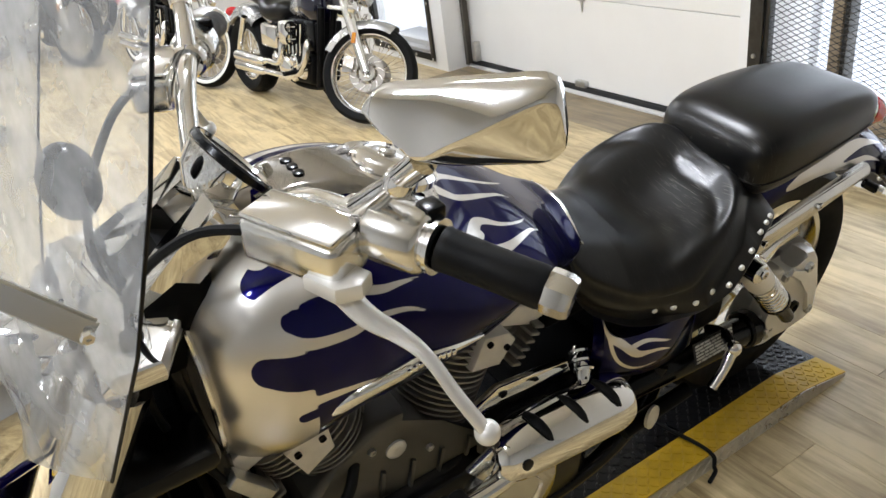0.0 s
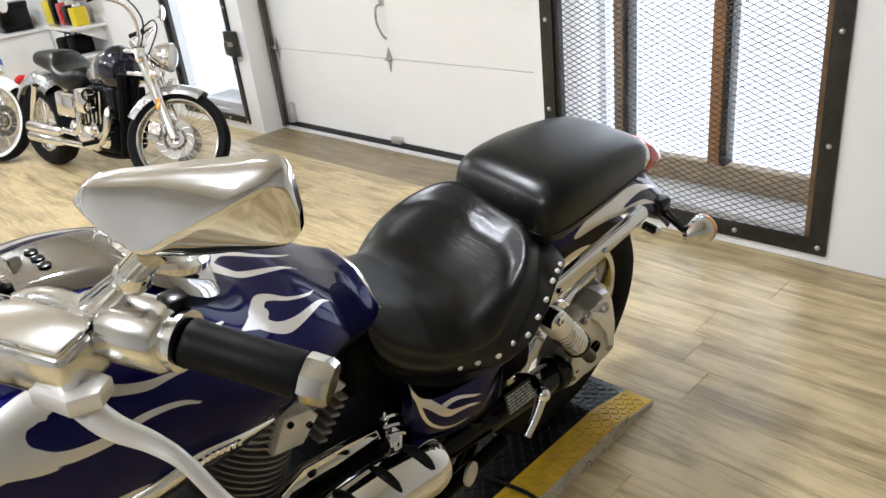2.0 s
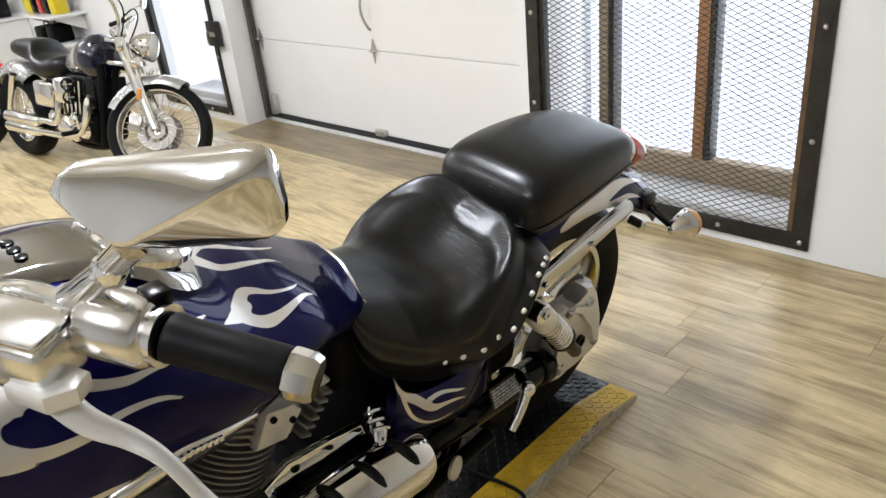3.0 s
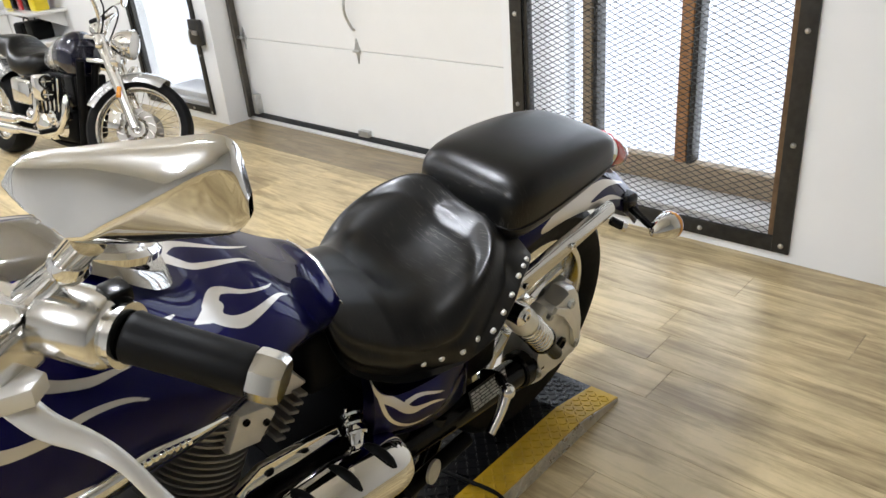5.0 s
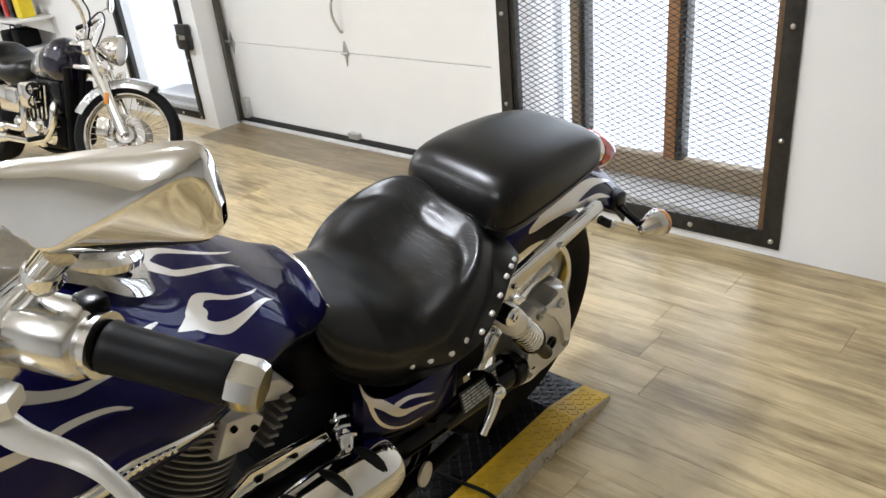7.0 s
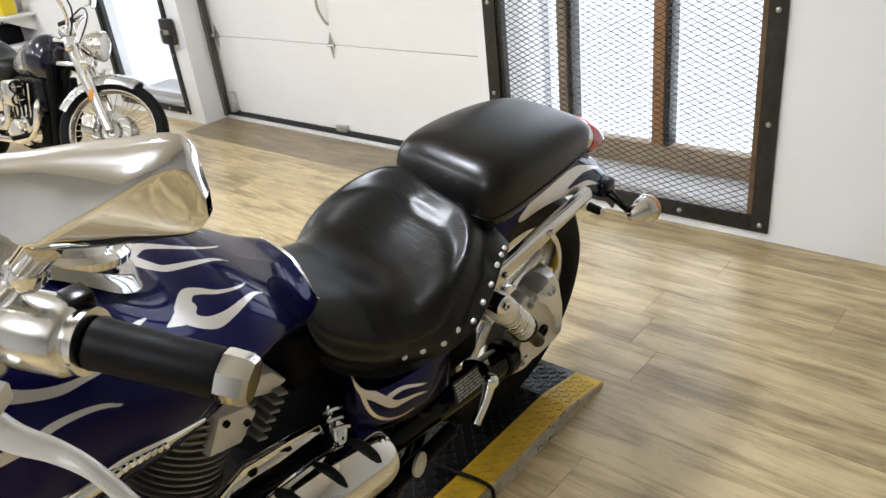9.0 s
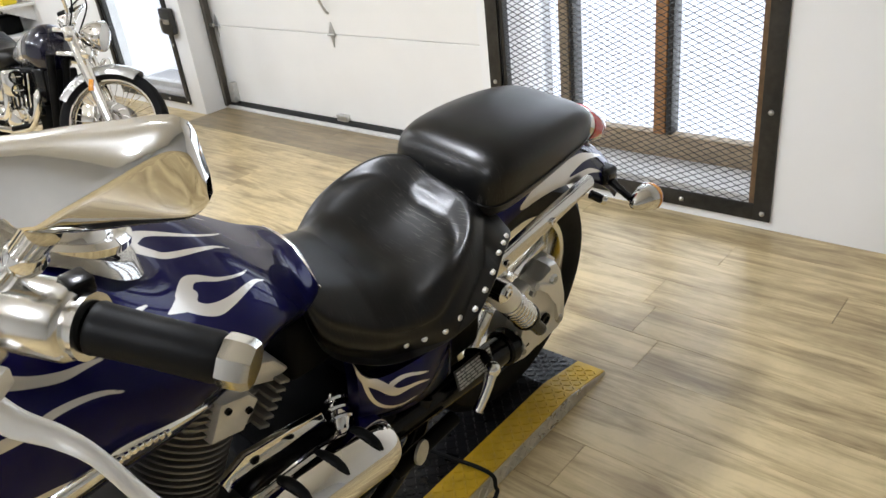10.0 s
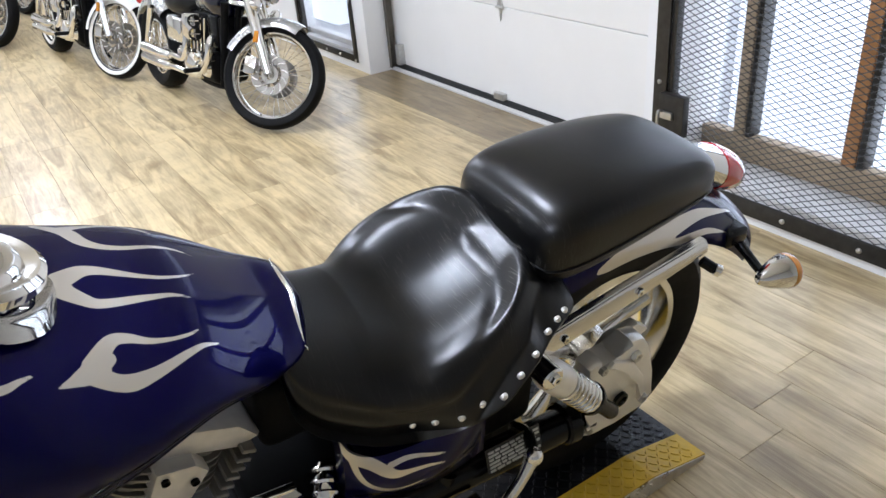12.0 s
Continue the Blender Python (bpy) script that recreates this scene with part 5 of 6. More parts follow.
# tail: struts, lamp, indicators, bracket
for s in (-1, 1):
    a, b = Vector((1.20, s * 0.148, 0.668)), Vector((1.612, s * 0.138, 0.716))
    d = (b - a).normalized()
    up = Vector((-d.z, 0, d.x))
    bm = bmesh.new()
    ring = []
    for p, h in ((a, 0.020), (a + (b - a) * 0.5, 0.020), (b, 0.014)):
        ring.append([bm.verts.new(p + up * (h * z) + Vector((0, s * y, 0))) for y, z in ((-0.012, -1), (0.012, -1), (0.012, 0.2), (0.004, 1), (-0.012, 1))])
    for r0, r1 in zip(ring, ring[1:]):
        for k in range(5):
            bm.faces.new((r0[k], r0[(k + 1) % 5], r1[(k + 1) % 5], r1[k]))
    bm.faces.new(ring[0])
    bm.faces.new(list(reversed(ring[-1])))
    bmesh.ops.bevel(bm, geom=list(bm.edges), offset=0.0025, segments=2, affect="EDGES")
    strut = part("fender_strut", bm, "satin", bike, "polished fender strut")
    for f in (0.12, 0.55):
        p = a + (b - a) * f
        part("bolt", hexbolt(p + Vector((0, s * 0.012, 0)), (0, s, 0), 0.008, 0.007), "chrome", strut)
    part("saddle_post", rod(b + Vector((-0.01, s * 0.01, -0.03)), b + Vector((0.006, s * 0.032, -0.042)), 0.011, 14), "black", strut, "black saddlebag post")
    part("post_tip", rod(b + Vector((0.006, s * 0.032, -0.042)), b + Vector((0.014, s * 0.042, -0.046)), 0.012, 14), "chrome", strut, "chrome post tip")
    # indicator
    c, ax = Vector((1.775, s * 0.215, 0.626)), Vector((1, s * 0.12, -0.04))
    bm = lathe([(0, -0.062), (0.012, -0.055), (0.026, -0.025), (0.035, 0.008), (0.036, 0.016), (0.033, 0.018)], c, ax, 24)
    ind = part("indicator", bm, "chrome", bike, "chrome bullet indicator")
    part("indicator_lens", lathe([(0.036, 0.012), (0.0375, 0.020), (0.034, 0.028), (0.022, 0.034), (0, 0.036)], c, ax, 24), "lens_amber", ind, "amber lens")
    part("indicator_stem", tube([(1.765, s * 0.10, 0.655), (1.762, s * 0.15, 0.632), (1.752, s * 0.20, 0.618)], [0.013, 0.010, 0.009], 10), "black", bike, "black indicator stem")
bm = box(1.715, 1.775, -0.13, 0.13, 0.648, 0.690, 0.012, 3)
part("indicator_bracket", bm, "black", bike, "black indicator bracket")
bm = bmesh.new()
TL = [(0.0, 0.024, 0.024), (0.2, 0.044, 0.040), (0.55, 0.054, 0.047), (0.85, 0.050, 0.040), (1.0, 0.036, 0.026)]


def tail_at(t, phi):
    w, h = curve_at(TL, t)
    c = Vector((1.685, 0, 0.803)) + Vector((0.165, 0, -0.070)) * t
    return c + Vector((0.15 * h * math.sin(phi), -w * math.cos(phi), h * math.sin(phi)))


tail = part("tail_lamp", ring_mesh(tail_at, [i / 24 for i in range(20)], 28), "chrome", bike, "chrome tail lamp shell")
part("tail_lens", ring_mesh(lambda t, a: tail_at(t, a) + (tail_at(t, a) - tail_at(t, a + math.pi)).normalized() * 0.0015, [0.48 + 0.52 * i / 14 for i in range(15)], 28), "lens_red", tail, "red tail lamp lens")

# shock absorbers
for s in (-1, 1):
    a, b = Vector((1.185, s * 0.182, 0.655)), Vector((1.395, s * 0.176, 0.415))
    d = (b - a).normalized()
    bm = lathe([(0, 0), (0.020, 0.0), (0.026, 0.006), (0.030, 0.02), (0.031, 0.072), (0.027, 0.076), (0, 0.076)], a, d, 24)
    shock = part("shock_absorber", bm, "alloy", bike, "chrome-topped rear shock absorber")
    n = 7
    helix = [a + d * (0.078 + 0.122 * i / 96) + frame_of(d) @ Vector((0.027 * math.cos(2 * math.pi * n * i / 96), 0.027 * math.sin(2 * math.pi * n * i / 96), 0)) for i in range(97)]
    part("spring", tube(helix, 0.0046, 7, steps=1), "satin", shock, "bright coil spring")
    part("damper", rod(a + d * 0.07, b, 0.017, 16), "black", shock, "dark damper body")
    part("spring_seat", lathe([(0.016, 0.196), (0.033, 0.198), (0.033, 0.208), (0.016, 0.210)], a, d, 24), "black", shock)
    part("top_bolt", hexbolt(a + Vector((0, s * 0.026, 0.004)), (0, s, 0), 0.011, 0.010), "chrome", shock)
    bm = rod(a + Vector((0, -s * 0.05, 0)), a + Vector((0, s * 0.028, 0)), 0.022, 18)
    part("top_eye", bm, "chrome", shock)

# final drive on the left side, and the swingarm
OUT = [(1.352, 0.42), (1.366, 0.335), (1.44, 0.326), (1.52, 0.332), (1.546, 0.362), (1.520, 0.445), (1.494, 0.530), (1.470, 0.562), (1.435, 0.570), (1.412, 0.530), (1.362, 0.556), (1.332, 0.545), (1.338, 0.45)]
bm = slab(OUT, -0.160, -0.112, 0.012)
drive = part("final_drive", bm, "alloy", bike, "cast alloy final drive housing")
part("drive_case", lathe([(0, 0.06), (0.085, 0.058), (0.105, 0.04), (0.11, 0.0)], (1.45, -0.06, 0.345), (0, -1, 0), 32), "alloy", drive, "round alloy drive case")
for p, r in (((1.452, -0.160, 0.525), 0.013), ((1.362, -0.160, 0.535), 0.010), ((1.505, -0.160, 0.375), 0.012)):
    part("bolt", hexbolt(p, (0, -1, 0), r, 0.010), "galv", drive)
part("drive_rib", slab([(1.375, 0.535), (1.425, 0.505), (1.475, 0.44), (1.488, 0.38), (1.500, 0.40), (1.482, 0.46), (1.44, 0.52), (1.385, 0.548)], -0.170, -0.158, 0.004), "alloy", drive, "raised casting rib")
part("oil_plug", lathe([(0.018, 0), (0.018, 0.008), (0.012, 0.010), (0.010, 0.004), (0, 0.004)], (1.432, -0.161, 0.415), (0, -1, 0), 20), "black", drive, "dark filler plug")
part("brake_guard", slab([(1.38, 0.49), (1.43, 0.545), (1.50, 0.55), (1.535, 0.52), (1.50, 0.50), (1.44, 0.48)], -0.118, -0.09, 0.006), "alloy", bike, "alloy drive cover")
for s in (-1, 1):
    bm = tube([(0.93, s * 0.105, 0.39), (1.12, s * 0.118, 0.385), (1.38, s * 0.125, 0.37)], [0.034, 0.034, 0.036], 16)
    arm = part("swingarm", bm, "black", bike, "glossy black swingarm")
    part("arm_clamp", rod((1.31, s * 0.122, 0.375), (1.345, s * 0.124, 0.372), 0.045, 20), "black", arm)
    for a in (20, 80, 150):
        c = Vector((1.345, s * 0.124, 0.372)) + Vector((0, s * 0.04 * math.sin(radians(a)), 0.04 * math.cos(radians(a))))
        part("bolt", hexbolt(c, (1, 0, 0), 0.006, 0.01), "galv", arm)
# warning label on the arm, with bars for its small print
lab = Matrix.Translation((1.165, -0.156, 0.438)) @ Matrix.Rotation(radians(2), 4, "Y") @ Matrix.Rotation(radians(-22), 4, "X")
bm = box(-0.062, 0.062, -0.0015, 0.0015, -0.024, 0.024)
bmesh.ops.transform(bm, matrix=lab, verts=bm.verts)
plate = part("warning_label", bm, "label", bike, "black label with rows of silver bars", smooth=False)
bm = bmesh.new()
rnd = random.Random(4)
for row in range(6):
    x = -0.058
    while x < 0.05:
        w = rnd.uniform(0.008, 0.026)
        box(x, min(x + w, 0.058), -0.0035, -0.0016, 0.019 - 0.0075 * row - 0.004, 0.019 - 0.0075 * row, bm=bm)
        x += w + 0.004
bmesh.ops.transform(bm, matrix=lab, verts=bm.verts)
part("small_print", bm, "ink", plate, "silver bars of unreadable print", smooth=False)
# folded passenger peg
bm = tube([(1.175, -0.195, 0.445), (1.145, -0.205, 0.415), (1.11, -0.21, 0.383)], [0.014, 0.011, 0.011], 12)
peg = part("passenger_peg", bm, "satin", bike, "folded chrome passenger peg")
part("peg_knob", ball((1.178, -0.195, 0.449), 0.018), "chrome", peg)
part("peg_bracket", tube([(1.178, -0.195, 0.449), (1.20, -0.15, 0.45), (1.20, -0.11, 0.43)], 0.012, 10), "black", bike, "black peg bracket")

# frame rails, side covers
for s in (-1, 1):
    part("frame_rail", tube([(0.86, s * 0.10, 0.72), (1.05, s * 0.11, 0.62), (1.25, s * 0.12, 0.66)], 0.018, 10), "black", bike, "black frame rail")
    part("lower_rail", tube([(0.16, s * 0.07, 0.66), (0.24, s * 0.09, 0.30), (0.34, s * 0.11, 0.20), (0.80, s * 0.12, 0.20), (0.98, s * 0.13, 0.30), (1.04, s * 0.12, 0.42)], 0.02, 12), "black", bike, "black lower frame rail")
    part("grab_bar", tube([(0.90, s * 0.165, 0.34), (1.08, s * 0.172, 0.365)], 0.017, 14), "black_matt", bike, "matt black rubber-sleeved bar")

    def cover_at(a, b, s=s):
        """Side cover: a runs to the tail, b up; bulges outwards."""
        u = 0.83 + 0.28 * a
        lo = 0.530 - 0.17 * a + 0.090 * a * a
        hi = 0.604 - 0.050 * a + 0.065 * math.exp(-a / 0.08)
        w = lo + (hi - lo) * b
        y = 0.135 + 0.035 * math.sin(math.pi * min(1.0, max(0.0, a * 0.9 + 0.12))) * math.sin(math.pi * (0.15 + 0.75 * b))
        return Vector((u, s * y, w))
    bm = bmesh.new()
    grid = [[bm.verts.new(cover_at(i / 60, j / 40)) for j in range(41)] for i in range(61)]
    for a, b in zip(grid, grid[1:]):
        for j in range(40):
            bm.faces.new((a[j], a[j + 1], b[j + 1], b[j]))
    ext = bmesh.ops.extrude_edge_only(bm, edges=[e for e in bm.edges if e.is_boundary])
    for v in [g for g in ext["geom"] if isinstance(g, bmesh.types.BMVert)]:
        v.co.y -= s * 0.03
    cover = part("side_cover", bm, "paint", bike, "dark blue side cover with silver flames")
    co = verts_of(cover)
    val = np.full(len(co), -1.0)
    for k in ([(0.0, 1.0, 0.0055), (0.06, 0.98, 0.0103), (0.16, 0.90, 0.0094), (0.24, 0.75, 0.0090), (0.30, 0.68, 0.0066), (0.39, 0.68, 0.0039), (0.52, 0.65, 0.0026), (0.68, 0.52, 0.0006)],
              [(0.27, 0.84, 0.0051), (0.36, 0.88, 0.0043), (0.45, 0.86, 0.0034), (0.56, 0.78, 0.0026), (0.67, 0.70, 0.0006)],
              [(0.05, 0.95, 0.0060), (0.07, 0.68, 0.0043), (0.12, 0.49, 0.0034), (0.22, 0.37, 0.0034), (0.32, 0.36, 0.0026), (0.44, 0.41, 0.0017), (0.53, 0.40, 0.0006)]):
        val = np.maximum(val, inside_stroke(co, k, cover_at))
    paint_flames(cover, val)

# engine: crankcase, two finned cylinders, heads
part("crankcase", box(0.22, 0.86, -0.135, 0.135, 0.17, 0.47, 0.05, 3), "black", bike, "black engine case")
part("battery_box", box(0.88, 1.24, -0.115, 0.115, 0.44, 0.70, 0.02, 2), "black_matt", bike, "black battery box")
part("gearbox", box(0.70, 0.98, -0.12, 0.12, 0.24, 0.56, 0.04, 3), "black_matt", bike, "black gearbox housing")


def cylinder(base, top, n, r, name="cylinder"):
    a, b = Vector(base), Vector(top)
    d = (b - a).normalized()
    h = (b - a).length
    bm = lathe([(0, 0), (r * 0.80, 0), (r * 0.80, h), (0, h)], a, d, 40)
    cyl = part("cylinder", bm, "fin", bike, "grey finned cylinder")
    for k in range(n):
        c = a + d * (h * (k + 0.5) / n)
        f = h / n * 0.17
        part("fin", lathe([(r * 0.78, -f), (r * 0.985, -f), (r, -f * 0.4), (r, f * 0.4), (r * 0.985, f), (r * 0.78, f)], c, d, 40), "fin", cyl)
    return cyl


for side in (0,):
    cylinder((0.475, -0.012, 0.44), (0.572, -0.012, 0.662), 20, 0.084)
    cylinder((0.40, -0.012, 0.44), (0.30, -0.012, 0.645), 20, 0.084)


def head(base, axis, flip):
    """Rocker box: cast block with a bevelled bright cover, bolts and side cooling ribs."""
    d = Vector(axis).normalized()
    q = Matrix.Translation(base) @ Matrix.Rotation(math.atan2(d.x, d.z), 4, "Y")

    def put(bm):
        bmesh.ops.transform(bm, matrix=q, verts=bm.verts)
        return bm
    h = part("cylinder_head", put(box(-0.066, 0.066, -0.078, 0.078, -0.02, 0.055, 0.016, 2)), "fin", bike, "cast alloy cylinder head")
    out = [(-0.075, 0.052), (0.095, 0.052), (0.125, 0.072), (0.085, 0.096), (-0.055, 0.096), (-0.085, 0.075)]
    if flip < 0:
        out = [(-x, z) for x, z in reversed(out)]
    part("rocker_cover", put(slab(out, -0.080, 0.080, 0.010)), "head_alloy", h, "polished rocker cover")
    part("cover_plate", put(slab([(-0.030, -0.018), (0.030, -0.008), (0.045, 0.045), (0.022, 0.060), (-0.030, 0.052)], -0.104, -0.070, 0.006)), "head_alloy", h, "bevelled head side plate")
    for k in range(6):
        x = flip * (0.070 + 0.004 * k)
        part("rib", put(box(min(x, x + flip * 0.022), max(x, x + flip * 0.022), -0.098, -0.04, -0.022 + 0.016 * k, -0.015 + 0.016 * k, 0.002, 1)), "fin", h)
    for k in range(5):
        z = -0.012 + 0.0135 * k
        part("fin", put(slab([(0.088 * math.copysign(abs(math.cos(a)) ** 0.6, math.cos(a)), 0.090 * math.copysign(abs(math.sin(a)) ** 0.6, math.sin(a))) for a in (2 * math.pi * j / 28 for j in range(28))], z, z + 0.004, plane="xy")), "fin", h)
    for x, z in ((-0.016, 0.040), (0.026, 0.032)):
        part("bolt", put(lathe([(0.006, 0), (0.006, 0.005), (0.004, 0.006), (0.003, 0.002), (0, 0.002)], (x, -0.104, z), (0, -1, 0), 14)), "black", h)


head((0.592, -0.006, 0.676), (0.105, 0, 0.24), 1)
head((0.268, -0.006, 0.660), (-0.10, 0, 0.24), -1)
for x, z in ((0.36, 0.36), (0.62, 0.34)):
    part("engine_cover", lathe([(0.115, 0), (0.112, 0.018), (0.095, 0.032), (0.06, 0.036), (0.055, 0.030), (0, 0.030)], (x, -0.135, z), (0, -1, 0), 40), "satin", bike, "round polished engine cover")
bm = slab([(0.22, 0.40), (0.24, 0.55), (0.30, 0.60), (0.37, 0.65), (0.43, 0.65), (0.49, 0.57), (0.60, 0.50), (0.64, 0.42)], -0.100, 0.10, 0.016)
part("upper_case", bm, "case", bike, "grey cast upper crankcase between the cylinders")
for k in range(5):
    x = 0.30 + 0.06 * k
    part("case_rib", slab([(x, 0.46), (x + 0.008, 0.46), (x + 0.020, 0.545 - 0.01 * k), (x + 0.012, 0.55 - 0.01 * k)], -0.108, -0.098, 0.003), "case", bike)
for x, z in ((0.265, 0.53), (0.36, 0.60), (0.47, 0.535), (0.58, 0.475)):
    part("case_bolt", hexbolt((x, -0.099, z), (0, -1, 0), 0.008, 0.008), "galv", bike)
part("breather_cover", lathe([(0.020, 0), (0.019, 0.006), (0.015, 0.009), (0.006, 0.010), (0, 0.008)], (0.405, -0.098, 0.575), (0, -1, 0), 28), "alloy", bike, "small round polished cover")
part("breather_hose", tube([(0.33, -0.095, 0.585), (0.30, -0.125, 0.56), (0.25, -0.13, 0.50), (0.24, -0.12, 0.42)], 0.010, 10), "rubber", bike, "black breather hose")

# floorboard: chrome shell with rubber strips over a black tray, on a chrome arm
bm = tube([(0.545, -0.172, 0.520), (0.562, -0.172, 0.516), (0.60, -0.172, 0.511), (0.72, -0.172, 0.500), (0.825, -0.172, 0.486), (0.855, -0.172, 0.480), (0.868, -0.172, 0.478)], [0.030, 0.050, 0.060, 0.064, 0.062, 0.054, 0.036], 36, steps=5, flat=0.95)
board = part("floorboard", bm, "chrome", bike, "chrome floorboard with black rubber strips")
bm = slab([(0.575, 0.560), (0.615, 0.570), (0.80, 0.540), (0.83, 0.50), (0.60, 0.52)], -0.150, -0.105, 0.006)
part("tray", bm, "black", board, "black rubber tray")
bm = slab([(0.55, 0.600), (0.60, 0.624), (0.76, 0.598), (0.77, 0.568), (0.61, 0.590), (0.56, 0.572)], -0.128, -0.112, 0.004)
part("inner_rail", bm, "chrome", board, "polished inner rail")
for x in (0.640, 0.722, 0.804):
    mid = 0.511 - (x - 0.60) * 0.110
    bm = tube([(x + 0.016 * math.sin(a) - 0.004, -0.172 - 0.066 * math.sin(a), mid + 0.063 * math.cos(a)) for a in [radians(d) for d in (-12, 4, 20, 36, 50)]], [0.006, 0.010, 0.010, 0.008, 0.002], 12, flat=0.6)
    part("rubber_strip", bm, "rubber", board, "black rubber strip")
part("board_bolt", lathe([(0.011, 0), (0.011, 0.005), (0, 0.006)], (0.590, -0.224, 0.528), (0, -1, 0.2), 14), "black", board)
bm = tube([(0.79, -0.14, 0.525), (0.805, -0.12, 0.55), (0.825, -0.09, 0.565)], [0.014, 0.020, 0.016], 12)
for k in range(3):
    lathe([(0.024, -0.004), (0.027, 0), (0.024, 0.004)], (0.802 + 0.008 * k, -0.125 + 0.014 * k, 0.543 + 0.008 * k), (0.3, 0.7, 0.3), 20, bm, closed=True)
part("shift_linkage", bm, "chrome", bike, "chrome shift linkage joint")
bm = tube([(0.79, -0.13, 0.50), (0.80, -0.13, 0.53)], 0.026, 16)
part("linkage_bush", bm, "black", bike, "black rubber bush")
part("brass_tab", box(0.835, 0.865, -0.135, -0.115, 0.515, 0.55, 0.004), "timber", bike, "small brass-coloured tab")
bm = tube([(0.40, -0.20, 0.50), (0.48, -0.205, 0.485), (0.57, -0.205, 0.49)], [0.016, 0.018, 0.016], 14)
lever = part("heel_toe_lever", bm, "chrome", bike, "chrome shift lever")
for x in (0.43, 0.46):
    part("lever_rubber", rod((x, -0.19, 0.512 - (x - 0.40) * 0.2), (x, -0.235, 0.512 - (x - 0.40) * 0.2), 0.020, 16), "rubber", lever)
bm = slab([(0.50, 0.52), (0.575, 0.555), (0.585, 0.51), (0.53, 0.475)], -0.18, -0.165, 0.004)
part("bracket_plate", bm, "satin", bike, "polished bracket plate")
# stand foot with its spring-loaded tang
bm = lathe([(0, 0), (0.026, 0), (0.026, 0.006), (0, 0.008)], (0.955, -0.185, 0.372), (0.25, -1, 0.15), 24)
foot = part("stand_tang", bm, "galv", bike, "round steel stand tang")
part("side_stand", tube([(0.62, -0.11, 0.26), (0.66, -0.16, 0.13), (0.69, -0.20, 0.048)], [0.016, 0.015, 0.013], 12), "black", bike, "black side stand")
bm = box(0.65, 0.74, -0.235, -0.175, 0.036, 0.046, 0.004)
part("stand_foot", bm, "black", bike)

# front end
bm = slab([(-0.05, 0.28), (-0.03, 0.60), (0.02, 0.94), (0.07, 0.99), (0.165, 0.97), (0.19, 0.80), (0.21, 0.62), (0.25, 0.30)], -0.055, 0.055, 0.015)
part("wiring_cover", slab([(0.08, 0.90), (0.09, 1.03), (0.15, 1.058), (0.195, 1.035), (0.20, 0.95), (0.19, 0.90)], -0.078, 0.125, 0.018), "black_matt", bike, "black cover over the wiring behind the yoke")
part("neck_cover", bm, "black_matt", bike, "black plastic cover round the steering neck")
part("radiator", box(0.055, 0.10, -0.14, 0.14, 0.34, 0.70, 0.012), "black_matt", bike, "black radiator")
bm = bmesh.new()
for k in range(22):
    box(0.049, 0.0555, -0.13, 0.13, 0.36 + 0.015 * k, 0.366 + 0.015 * k, bm=bm)
part("radiator_fins", bm, "black_matt", bike, smooth=False)
for s in (-1, 1):
    part("downtube", tube([(0.12, s * 0.05, 0.90), (0.14, s * 0.09, 0.60), (0.20, s * 0.10, 0.30)], 0.022, 12), "black", bike, "black frame downtube")
    part("fork_leg", tube([(-0.30, s * 0.125, 0.33), (-0.20, s * 0.125, 0.54), (-0.05, s * 0.125, 0.80), (0.055, s * 0.125, 0.99)], [0.038, 0.036, 0.030, 0.030], 16), "black", bike, "black fork leg")
    part("fork_cover", tube([(-0.085, s * 0.125, 0.74), (0.045, s * 0.125, 0.97)], 0.043, 18), "chrome", bike, "chrome fork cover")
    part("disc", lathe([(0.07, -0.003), (0.155, -0.003), (0.155, 0.003), (0.07, 0.003)], (-0.30, s * 0.085, 0.33), (0, 1, 0), 40, closed=True), "satin", bike, "steel brake disc")
bm = box(-0.02, 0.13, -0.165, 0.165, 0.80, 0.835, 0.014)
part("lower_yoke", bm, "black", bike, "black lower yoke")
bm = slab([(0.03, -0.16), (0.10, -0.165), (0.16, -0.06), (0.16, 0.06), (0.10, 0.165), (0.03, 0.16)], 0.975, 1.012, 0.012, plane="xy")
part("top_yoke", bm, "chrome", bike, "chrome top yoke")
bm = lathe([(0, -0.16), (0.06, -0.15), (0.105, -0.08), (0.118, 0.0), (0.115, 0.018), (0.10, 0.022)], (-0.13, 0, 0.93), (-1, 0, -0.05), 40)
lampo = part("headlight", bm, "chrome", bike, "chrome headlight shell")
part("headlight_lens", lathe([(0.108, 0.018), (0.08, 0.034), (0, 0.045)], (-0.13, 0, 0.93), (-1, 0, -0.05), 40), "lens_clear", lampo, "clear headlight lens")
for s in (-1, 1):
    bm = slab([(0.085, 1.005), (0.165, 1.005), (0.225, 1.075), (0.245, 1.105), (0.215, 1.125), (0.165, 1.075), (0.10, 1.04)], s * 0.055 - 0.022, s * 0.055 + 0.022, 0.008)
    part("riser", bm, "chrome", bike, "chrome handlebar riser")
part("gauge_housing", ball((0.083, 0.0, 1.168), 0.038, squash=(0.9, 1.0, 1.25)), "black", bike, "rounded black gauge housing")
g = lathe([(0, -0.055), (0.030, -0.052), (0.050, -0.030), (0.056, -0.006), (0.058, 0.0), (0.058, 0.010), (0.053, 0.014), (0.050, 0.010)], (0.262, 0, 1.128), (0.80, 0, 0.60), 40)
gauge = part("speedometer", g, "chrome", bike, "round chrome speedometer")
